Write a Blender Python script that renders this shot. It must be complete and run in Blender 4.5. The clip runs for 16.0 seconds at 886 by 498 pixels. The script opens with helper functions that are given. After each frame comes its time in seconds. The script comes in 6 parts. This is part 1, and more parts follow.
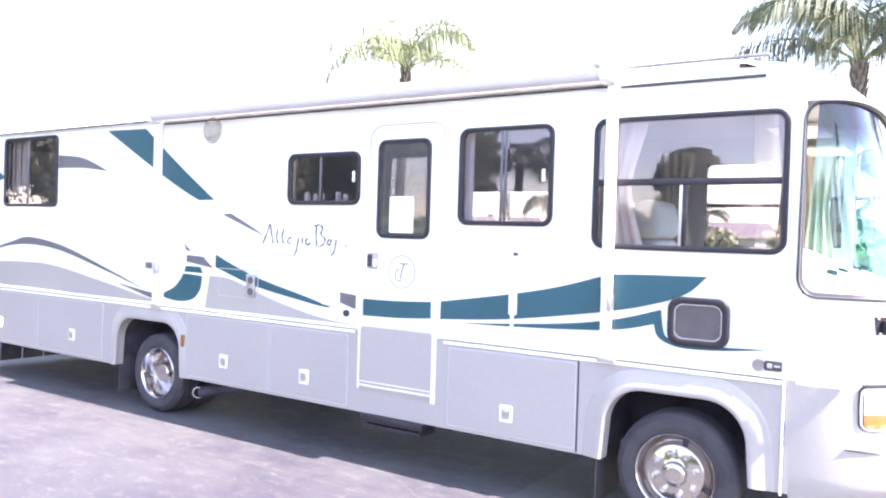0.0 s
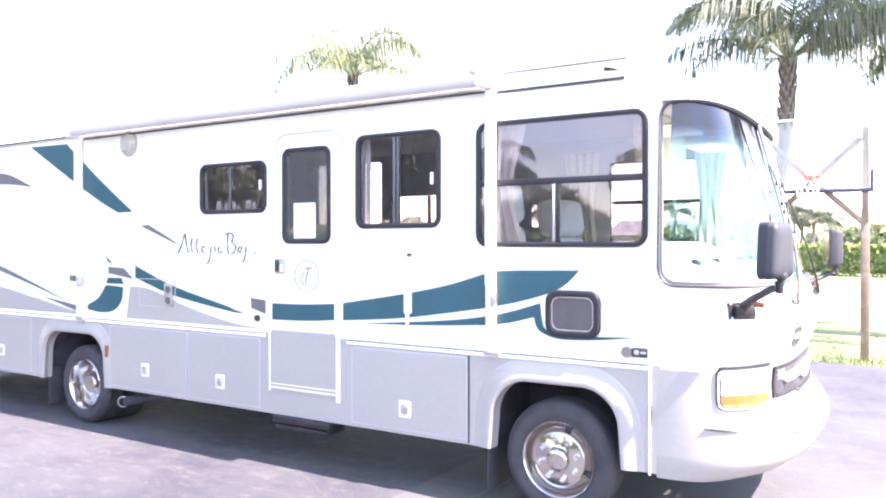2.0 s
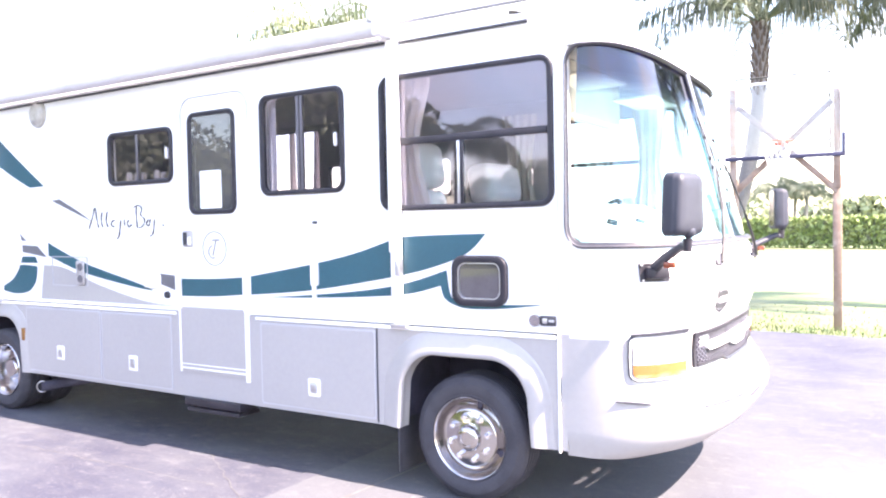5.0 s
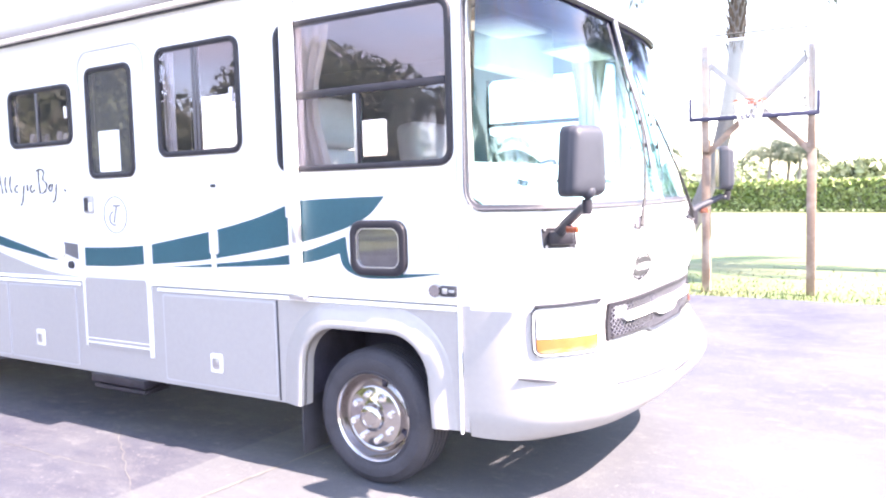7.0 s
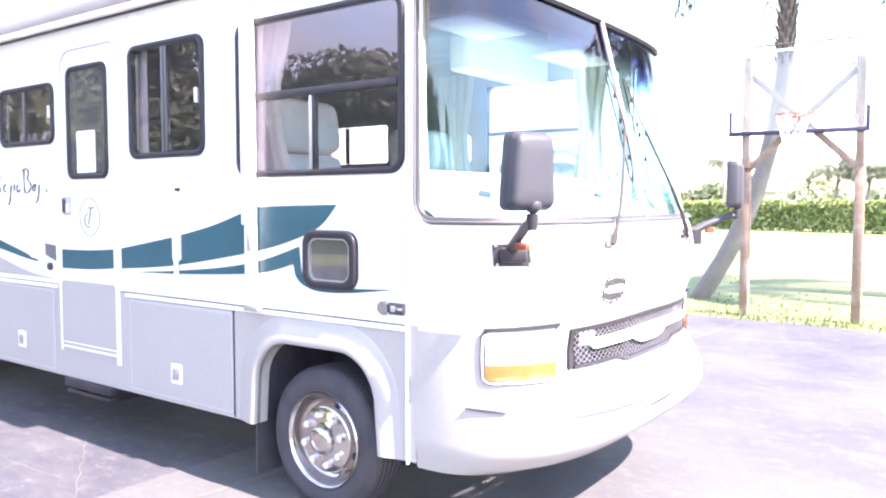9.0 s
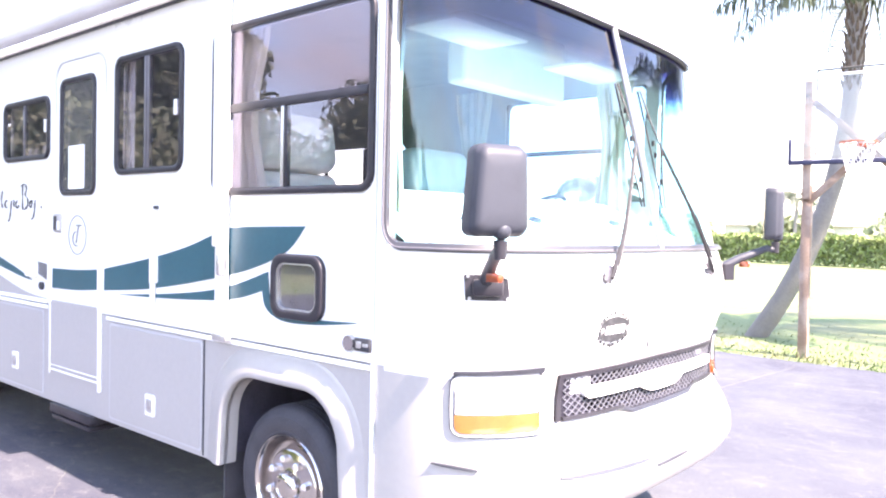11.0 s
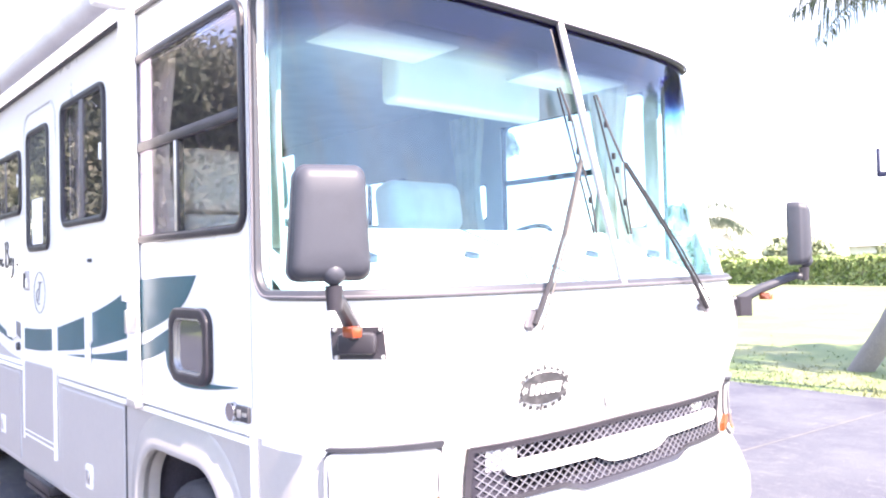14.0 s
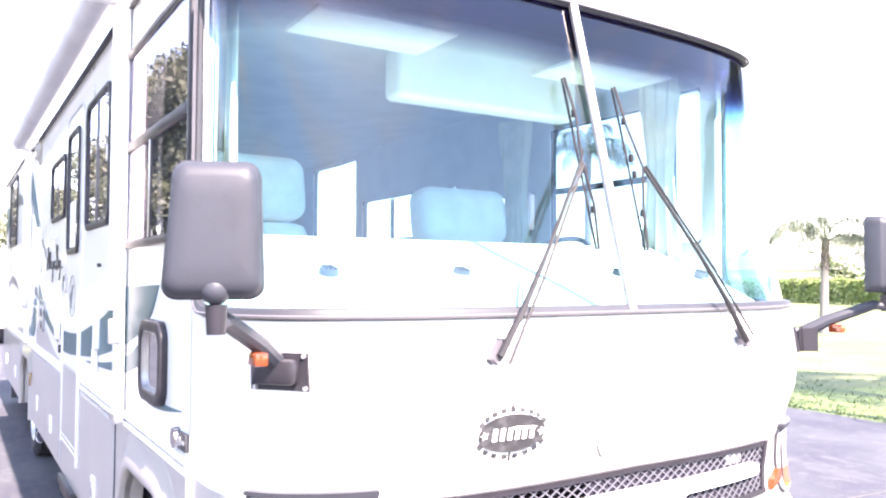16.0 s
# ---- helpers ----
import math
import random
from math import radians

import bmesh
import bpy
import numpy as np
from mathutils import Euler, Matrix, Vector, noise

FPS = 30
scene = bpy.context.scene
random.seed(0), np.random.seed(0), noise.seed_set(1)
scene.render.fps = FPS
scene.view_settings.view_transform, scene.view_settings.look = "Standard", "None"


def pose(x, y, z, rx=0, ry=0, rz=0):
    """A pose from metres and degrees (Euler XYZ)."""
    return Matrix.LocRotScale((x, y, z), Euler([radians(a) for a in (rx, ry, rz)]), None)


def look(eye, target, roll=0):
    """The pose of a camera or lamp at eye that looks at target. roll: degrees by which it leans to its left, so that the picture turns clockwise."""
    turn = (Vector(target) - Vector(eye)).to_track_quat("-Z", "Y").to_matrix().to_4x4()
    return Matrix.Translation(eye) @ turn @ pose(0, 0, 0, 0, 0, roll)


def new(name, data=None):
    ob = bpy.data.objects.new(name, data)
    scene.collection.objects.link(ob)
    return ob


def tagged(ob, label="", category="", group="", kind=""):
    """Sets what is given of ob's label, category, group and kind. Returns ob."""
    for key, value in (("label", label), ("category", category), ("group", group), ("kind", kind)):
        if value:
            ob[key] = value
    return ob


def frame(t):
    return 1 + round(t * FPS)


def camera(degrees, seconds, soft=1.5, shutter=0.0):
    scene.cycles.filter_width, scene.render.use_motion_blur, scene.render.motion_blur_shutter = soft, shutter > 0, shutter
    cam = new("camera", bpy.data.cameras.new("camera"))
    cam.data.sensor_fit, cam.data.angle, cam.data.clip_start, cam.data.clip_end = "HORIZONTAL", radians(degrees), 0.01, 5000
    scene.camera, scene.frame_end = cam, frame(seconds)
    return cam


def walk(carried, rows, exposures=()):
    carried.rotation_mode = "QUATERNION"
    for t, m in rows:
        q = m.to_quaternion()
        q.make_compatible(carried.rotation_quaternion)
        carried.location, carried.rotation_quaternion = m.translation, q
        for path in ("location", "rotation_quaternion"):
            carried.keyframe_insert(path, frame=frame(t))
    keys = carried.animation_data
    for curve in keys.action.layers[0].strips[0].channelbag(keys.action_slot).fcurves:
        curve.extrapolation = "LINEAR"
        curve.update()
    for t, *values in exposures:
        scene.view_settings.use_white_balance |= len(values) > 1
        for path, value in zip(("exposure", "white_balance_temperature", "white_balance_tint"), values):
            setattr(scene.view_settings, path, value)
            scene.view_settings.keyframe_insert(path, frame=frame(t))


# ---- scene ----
cam = camera(59.0, 16.0, soft=2.1)
PATH = [
    (0, (1.600, -5.089, 1.916), (0.490, -3.426, 1.886), 1.8),
    (0.5, (1.737, -5.140, 1.907), (0.693, -3.434, 1.864), 0.4),
    (1, (1.907, -5.104, 1.905), (0.875, -3.392, 1.858), -0.6),
    (1.5, (2.107, -5.012, 1.834), (1.025, -3.330, 1.852), 0.5),
    (2, (2.256, -4.928, 1.896), (1.190, -3.235, 1.882), -0.0),
    (2.5, (2.266, -4.883, 1.821), (1.233, -3.170, 1.811), 0.1),
    (3, (2.229, -4.785, 1.820), (1.241, -3.046, 1.794), -1.5),
    (3.5, (2.292, -4.672, 1.796), (1.293, -2.940, 1.758), -1.6),
    (6, (2.764, -3.916, 1.746), (1.674, -2.243, 1.638), -1.2),
    (6.5, (2.828, -3.756, 1.719), (1.759, -2.072, 1.574), -2.2),
    (7, (2.863, -3.577, 1.734), (1.802, -1.887, 1.587), -1.5),
    (7.5, (2.996, -3.464, 1.724), (1.807, -1.861, 1.591), -0.3),
    (8, (3.119, -3.332, 1.724), (1.887, -1.762, 1.592), -1.0),
    (8.5, (3.130, -3.143, 1.716), (1.938, -1.543, 1.580), 0.3),
    (9, (3.145, -3.002, 1.726), (1.960, -1.395, 1.608), 0.0),
    (11.5, (3.212, -2.220, 1.712), (1.853, -0.753, 1.684), 0.1),
    (12, (3.262, -2.054, 1.716), (1.912, -0.579, 1.725), -2.7),
    (12.5, (3.243, -1.880, 1.730), (1.932, -0.370, 1.754), -1.8),
    (13, (3.253, -1.720, 1.732), (1.866, -0.279, 1.775), -2.0),
    (13.5, (3.331, -1.523, 1.738), (1.825, -0.207, 1.759), -0.8),
    (14, (3.363, -1.355, 1.722), (1.853, -0.045, 1.770), -1.4),
    (14.5, (3.350, -1.164, 1.726), (1.870, 0.181, 1.736), -1.1),
    (15, (3.371, -0.983, 1.731), (1.754, 0.193, 1.762), 0.1),
    (15.5, (3.409, -0.832, 1.743), (1.711, 0.225, 1.784), -1.3),
    (16, (3.350, -0.685, 1.742), (1.660, 0.382, 1.819), 0.2),
]
walk(cam, [(t, look(eye, target, roll)) for t, eye, target, roll in PATH], exposures=[(0, 3.03, 7750, 24), (3.5, 3.03, 7750, 24), (6.0, 3.12, 7750, 24), (9.0, 3.11, 7750, 24), (11.5, 3.02, 7750, 24), (16.0, 2.94, 7750, 24)])
SKY, SUN = 0.15, 3.6

# ---- world, sun ----
world = bpy.data.worlds.new("sky_world")
scene.world = world
world.use_nodes = True
_nt = world.node_tree
_sky = _nt.nodes.new("ShaderNodeTexSky")
_sky.sky_type, _sky.sun_disc = "NISHITA", False
_sky.sun_elevation, _sky.sun_rotation = radians(49.5), radians(92)
_sky.air_density, _sky.dust_density, _sky.ozone_density = 1.0, 0.15, 1.5
_tc, _mp, _cn, _cr, _cm = (_nt.nodes.new("ShaderNode" + k) for k in ("TexCoord", "Mapping", "TexNoise", "MapRange", "Mix"))
_mp.inputs["Scale"].default_value = (1.0, 1.0, 3.2)
_cn.inputs["Scale"].default_value, _cn.inputs["Detail"].default_value, _cn.inputs["Roughness"].default_value = 2.6, 7, 0.58
_cr.inputs[1].default_value, _cr.inputs[2].default_value, _cr.inputs[4].default_value = 0.50, 0.68, 0.75
_cm.data_type = "RGBA"
_cm.inputs[7].default_value = (3.6, 3.6, 3.9, 1)
_nt.links.new(_tc.outputs["Generated"], _mp.inputs[0])
_nt.links.new(_mp.outputs[0], _cn.inputs["Vector"])
_nt.links.new(_cn.outputs["Fac"], _cr.inputs[0])
_nt.links.new(_cr.outputs[0], _cm.inputs[0])
_nt.links.new(_sky.outputs[0], _cm.inputs[6])
_nt.links.new(_cm.outputs[2], _nt.nodes["Background"].inputs[0])
_nt.nodes["Background"].inputs[1].default_value = SKY
SUN_WAY = Vector((0.85, -0.012, 1.0))
sun = new("sun", bpy.data.lights.new("sun", "SUN"))
sun.data.energy, sun.data.angle, sun.data.color = SUN, radians(0.6), (1.0, 0.97, 0.94)
sun.matrix_world = look(SUN_WAY * 30, (0, 0, 0))

# ---- materials ----


def mat(name, base, rough=0.5, metal=0.0, vary=0.08, scale=6.0, fine=0.0, fine_scale=120.0, second=None, spec=0.5, coat=0.0, mask=(0.45, 0.6), random_obj=0.0):
    """Painted or natural surface: base colour broken up at two scales, with fine relief."""
    m = bpy.data.materials.new(name)
    m.use_nodes = True
    nt = m.node_tree
    b = nt.nodes["Principled BSDF"]
    b.inputs["Roughness"].default_value = rough
    b.inputs["Metallic"].default_value = metal
    b.inputs["Specular IOR Level"].default_value = spec
    b.inputs["Coat Weight"].default_value = coat
    b.inputs["Coat Roughness"].default_value = 0.08
    tc = nt.nodes.new("ShaderNodeTexCoord")
    n1 = nt.nodes.new("ShaderNodeTexNoise")
    n1.inputs["Scale"].default_value, n1.inputs["Detail"].default_value = scale, 6
    n2 = nt.nodes.new("ShaderNodeTexNoise")
    n2.inputs["Scale"].default_value, n2.inputs["Detail"].default_value = fine_scale, 4
    for n in (n1, n2):
        nt.links.new(tc.outputs["Object"], n.inputs["Vector"])
    r1 = nt.nodes.new("ShaderNodeMapRange")
    r1.inputs[1].default_value, r1.inputs[2].default_value = mask
    nt.links.new(n1.outputs["Fac"], r1.inputs[0])
    mix = nt.nodes.new("ShaderNodeMix")
    mix.data_type = "RGBA"
    other = second or tuple(c * (1 - vary) for c in base)
    mix.inputs[6].default_value, mix.inputs[7].default_value = (*base, 1), (*other, 1)
    nt.links.new(r1.outputs[0], mix.inputs[0])
    r2 = nt.nodes.new("ShaderNodeMapRange")
    r2.inputs[3].default_value, r2.inputs[4].default_value = 1 - vary * 1.2, 1 + vary * 1.2
    nt.links.new(n2.outputs["Fac"], r2.inputs[0])
    mul = nt.nodes.new("ShaderNodeMix")
    mul.data_type, mul.blend_type = "RGBA", "MULTIPLY"
    mul.inputs[0].default_value = 1.0
    nt.links.new(mix.outputs[2], mul.inputs[6])
    nt.links.new(r2.outputs[0], mul.inputs[7])
    last = mul.outputs[2]
    if random_obj:
        oi = nt.nodes.new("ShaderNodeObjectInfo")
        hsv = nt.nodes.new("ShaderNodeHueSaturation")
        r3 = nt.nodes.new("ShaderNodeMapRange")
        r3.inputs[3].default_value, r3.inputs[4].default_value = 1 - random_obj, 1 + random_obj
        nt.links.new(oi.outputs["Random"], r3.inputs[0])
        nt.links.new(r3.outputs[0], hsv.inputs["Value"])
        nt.links.new(last, hsv.inputs["Color"])
        last = hsv.outputs[0]
    nt.links.new(last, b.inputs["Base Color"])
    rr = nt.nodes.new("ShaderNodeMapRange")
    rr.inputs[3].default_value, rr.inputs[4].default_value = max(0.02, rough * 0.85), min(1, rough * 1.15)
    nt.links.new(n1.outputs["Fac"], rr.inputs[0])
    nt.links.new(rr.outputs[0], b.inputs["Roughness"])
    if fine:
        bump = nt.nodes.new("ShaderNodeBump")
        bump.inputs["Strength"].default_value, bump.inputs["Distance"].default_value = fine, 0.01
        nt.links.new(n2.outputs["Fac"], bump.inputs["Height"])
        nt.links.new(bump.outputs[0], b.inputs["Normal"])
    return m


def glass(name, tint, f0=0.045, band=None, gloss=(1, 1, 1)):
    """Clear pane: tinted see-through with Fresnel gloss; band: a darker tint above a height."""
    m = bpy.data.materials.new(name)
    m.use_nodes = True
    nt = m.node_tree
    nt.nodes.remove(nt.nodes["Principled BSDF"])
    out = nt.nodes["Material Output"]
    tr, gl, fr, mx = (nt.nodes.new("ShaderNode" + k) for k in ("BsdfTransparent", "BsdfGlossy", "LayerWeight", "MixShader"))
    tr.inputs[0].default_value = (*tint, 1)
    gl.inputs["Roughness"].default_value = 0.0
    gl.inputs[0].default_value = (*gloss, 1)
    fr.inputs["Blend"].default_value = 0.5
    pw, ml, ad = (nt.nodes.new("ShaderNodeMath") for _ in range(3))
    pw.operation, ml.operation, ad.operation = "POWER", "MULTIPLY", "ADD"
    pw.inputs[1].default_value, ml.inputs[1].default_value, ad.inputs[1].default_value = 5.0, 1 - f0, f0
    nt.links.new(fr.outputs["Facing"], pw.inputs[0])
    nt.links.new(pw.outputs[0], ml.inputs[0])
    nt.links.new(ml.outputs[0], ad.inputs[0])
    nt.links.new(ad.outputs[0], mx.inputs[0])
    nt.links.new(tr.outputs[0], mx.inputs[1])
    nt.links.new(gl.outputs[0], mx.inputs[2])
    nt.links.new(mx.outputs[0], out.inputs[0])
    if band:
        z0, z1, dark = band
        geo, sep, mr, cm = (nt.nodes.new("ShaderNode" + k) for k in ("NewGeometry", "SeparateXYZ", "MapRange", "Mix"))
        cm.data_type = "RGBA"
        nt.links.new(geo.outputs["Position"], sep.inputs[0])
        nt.links.new(sep.outputs[2], mr.inputs[0])
        mr.inputs[1].default_value, mr.inputs[2].default_value = z0, z1
        nt.links.new(mr.outputs[0], cm.inputs[0])
        cm.inputs[6].default_value, cm.inputs[7].default_value = (*tint, 1), (*dark, 1)
        nt.links.new(cm.outputs[2], tr.inputs[0])
    return m


WHITE = mat("white_gelcoat", (0.80, 0.80, 0.80), 0.28, vary=0.025, scale=0.8, coat=0.5, mask=(0.35, 0.75), fine=0.01, fine_scale=30)
GREY = mat("grey_gelcoat", (0.365, 0.348, 0.342), 0.32, vary=0.05, scale=0.9, coat=0.4, mask=(0.35, 0.75), fine=0.015, fine_scale=30)
GREYF = mat("grey_flare", (0.43, 0.425, 0.45), 0.3, vary=0.04, scale=2, coat=0.4)
TEAL = mat("teal_decal", (0.011, 0.086, 0.118), 0.38, vary=0.10, scale=1.5, fine_scale=40, coat=0.08)
SLATE = mat("slate_decal", (0.13, 0.13, 0.145), 0.4, vary=0.1, scale=2)
TRIM = mat("white_trim", (0.82, 0.82, 0.82), 0.35, vary=0.03, scale=5)
ALU = mat("aluminium", (0.62, 0.62, 0.64), 0.35, 0.9, vary=0.06, scale=8, fine=0.02)
CHROME = mat("chrome", (0.50, 0.48, 0.485), 0.13, 1.0, vary=0.06, scale=9)
NUT = mat("bright_nut_cover", (0.86, 0.85, 0.86), 0.22, 1.0, vary=0.03, scale=20)
BLACK = mat("black_plastic", (0.024, 0.022, 0.030), 0.42, spec=0.35, vary=0.15, scale=9, fine=0.05, fine_scale=260)
MIRROR_SHELL = mat("dark_grey_plastic", (0.039, 0.042, 0.055), 0.5, spec=0.3, vary=0.10, scale=7, fine=0.08, fine_scale=300)
RUBBER = mat("tyre_rubber", (0.045, 0.044, 0.055), 0.75, vary=0.2, scale=6, fine=0.15, fine_scale=90)
SEAL = mat("rubber_seal", (0.036, 0.037, 0.047), 0.5, vary=0.1, scale=9)
DARK = mat("underbody", (0.062, 0.058, 0.085), 0.9, vary=0.3, scale=4)
AMBER = mat("amber_lens", (0.25, 0.105, 0.030), 0.2, vary=0.08, scale=25, coat=0.6)
REDO = mat("orange_lens", (0.22, 0.040, 0.012), 0.2, vary=0.08, scale=25, coat=0.6)
LENS = mat("clear_lens", (0.78, 0.79, 0.80), 0.12, 0.35, vary=0.1, scale=30, coat=1.0, fine=0.1, fine_scale=140)
CREAM = mat("cream_vinyl", (0.62, 0.58, 0.48), 0.6, vary=0.06, scale=4)
INNER = mat("grey_headliner", (0.38, 0.375, 0.37), 0.85, vary=0.06, scale=5, fine=0.1, fine_scale=200)
DASH = mat("pale_dash", (0.66, 0.65, 0.62), 0.55, vary=0.05, scale=5, fine=0.06, fine_scale=200)
SEATM = mat("grey_leather", (0.80, 0.80, 0.79), 0.55, vary=0.08, scale=6, fine=0.12, fine_scale=60)
PALECLOTH = mat("pale_curtain_cloth", (0.74, 0.69, 0.60), 0.9, vary=0.08, scale=8, fine=0.2, fine_scale=220)
PALE = mat("pale_grey_edging", (0.50, 0.50, 0.51), 0.4, vary=0.04, scale=4)
DULL = mat("dull_slider", (0.11, 0.105, 0.12), 0.45, 0.0, vary=0.08, scale=9)
LAMPGREY = mat("lamp_surround", (0.042, 0.044, 0.056), 0.45, vary=0.1, scale=9)
EMBLEM = mat("faded_emblem", (0.030, 0.030, 0.034), 0.5, vary=0.3, scale=30, second=(0.055, 0.055, 0.06))
WIPERM = mat("black_wiper_metal", (0.022, 0.021, 0.025), 0.5, spec=0.3, vary=0.15, scale=12)
# near-black that paints the shaded depth behind the grille wires
RECESS = mat("grille_depth_shade", (0.026, 0.025, 0.036), 0.95, spec=0.1, vary=0.2, scale=9)
MESHM = mat("grille_wire", (0.115, 0.118, 0.145), 0.35, 0.0, vary=0.1, scale=9)
LOCKPLATE = mat("worn_lock_plate", (0.42, 0.40, 0.39), 0.45, 0.2, vary=0.2, scale=20)
INK = mat("dark_grey_script", (0.055, 0.050, 0.046), 0.5, vary=0.1, scale=9)
CLOTH = mat("curtain_cloth", (0.52, 0.47, 0.38), 0.9, vary=0.1, scale=8, fine=0.2, fine_scale=220)
CARPET = mat("dark_carpet", (0.10, 0.09, 0.09), 0.95, vary=0.15, scale=8, fine=0.3)
PAPER = mat("white_paper", (0.8, 0.8, 0.78), 0.8, vary=0.02)
GLASS = glass("side_glass", (0.78, 0.755, 0.79), 0.058, gloss=(0.90, 0.85, 1.0))
SCREENED = glass("screened_glass", (0.36, 0.355, 0.36), 0.060)
WSGLASS = glass("windscreen_glass", (0.72, 0.95, 1.0), 0.050, band=(2.50, 2.64, (0.13, 0.13, 0.31)))
CLEAR = glass("clear_board", (0.97, 0.97, 0.98), 0.03)


def haze_glass(m, share):
    """Mixes white scatter into a pane: scuffed acrylic, a fly screen, a painted veil on the side glass."""
    nt = m.node_tree
    out = nt.nodes["Material Output"]
    old = out.inputs[0].links[0].from_socket
    df, mx = nt.nodes.new("ShaderNodeBsdfDiffuse"), nt.nodes.new("ShaderNodeMixShader")
    df.inputs[0].default_value = (0.8, 0.8, 0.8, 1)
    mx.inputs[0].default_value = share  # white share: board scuffs, door fly screen, painted veil on side glass
    nt.links.new(old, mx.inputs[1])
    nt.links.new(df.outputs[0], mx.inputs[2])
    nt.links.new(mx.outputs[0], out.inputs[0])


haze_glass(CLEAR, 0.03)
# thin white veil painted over the side panes to lift their darks
haze_glass(GLASS, 0.012)
haze_glass(SCREENED, 0.070)
BADGE = mat("grey_emblem", (0.20, 0.20, 0.205), 0.4, vary=0.1)
# brown timber greyed: the board's haze over it is put into the colour
HAZEDWOOD = mat("hazed_timber", (0.19, 0.155, 0.140), 0.85, vary=0.25, scale=4, fine=0.4, fine_scale=60, second=(0.22, 0.20, 0.19))
PIPE = mat("weathered_pipe", (0.10, 0.095, 0.095), 0.6, vary=0.2, scale=6)
WOOD = mat("weathered_post", (0.24, 0.165, 0.125), 0.85, vary=0.25, scale=3, fine=0.4, fine_scale=60, second=(0.33, 0.26, 0.215))
BARK = mat("palm_bark", (0.176, 0.163, 0.159), 0.9, vary=0.25, scale=6, fine=0.6, fine_scale=40, second=(0.20, 0.187, 0.182), mask=(0.35, 0.7))
BOOT = mat("palm_boots", (0.11, 0.080, 0.062), 0.9, vary=0.3, scale=9, fine=0.5, fine_scale=50)
# lighter copy of the palm leaf: backlight through the fronds is in the colour
FARFROND = mat("painted_backlit_palm_leaf", (0.18, 0.22, 0.12), 0.5, vary=0.3, scale=2, second=(0.27, 0.30, 0.19))
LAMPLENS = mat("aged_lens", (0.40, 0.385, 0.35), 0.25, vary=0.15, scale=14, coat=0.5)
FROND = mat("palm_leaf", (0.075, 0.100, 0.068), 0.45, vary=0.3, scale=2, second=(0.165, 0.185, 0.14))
LEAF = mat("hedge_leaf", (0.17, 0.235, 0.075), 0.55, vary=0.3, scale=1.5, second=(0.26, 0.31, 0.125))
# paler copy of the tree leaf: haze of the distance put into the colour
FARLEAF = mat("hazed_tree_leaf", (0.26, 0.30, 0.19), 0.7, vary=0.3, scale=0.5, second=(0.30, 0.33, 0.20))
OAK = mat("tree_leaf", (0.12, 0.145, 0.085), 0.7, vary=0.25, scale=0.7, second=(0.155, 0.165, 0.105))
# dark green that paints the shade between the leaves into the colour
CORE = mat("painted_foliage_shade", (0.050, 0.065, 0.030), 0.9, vary=0.6, scale=3, fine=0.8, fine_scale=9, second=(0.07, 0.085, 0.04))
TRUNK = mat("tree_bark", (0.12, 0.10, 0.085), 0.95, vary=0.3, scale=6, fine=0.6, fine_scale=30)
GRASS = mat("lawn_grass", (0.105, 0.150, 0.058), 0.9, vary=0.35, scale=0.5, second=(0.165, 0.180, 0.088), fine=0.6, fine_scale=60)
STUCCO = mat("white_stucco", (0.7, 0.68, 0.64), 0.9, vary=0.06, scale=1, fine=0.2)
ROOFT = mat("grey_shingle", (0.25, 0.24, 0.24), 0.9, vary=0.2, scale=2, fine=0.3)


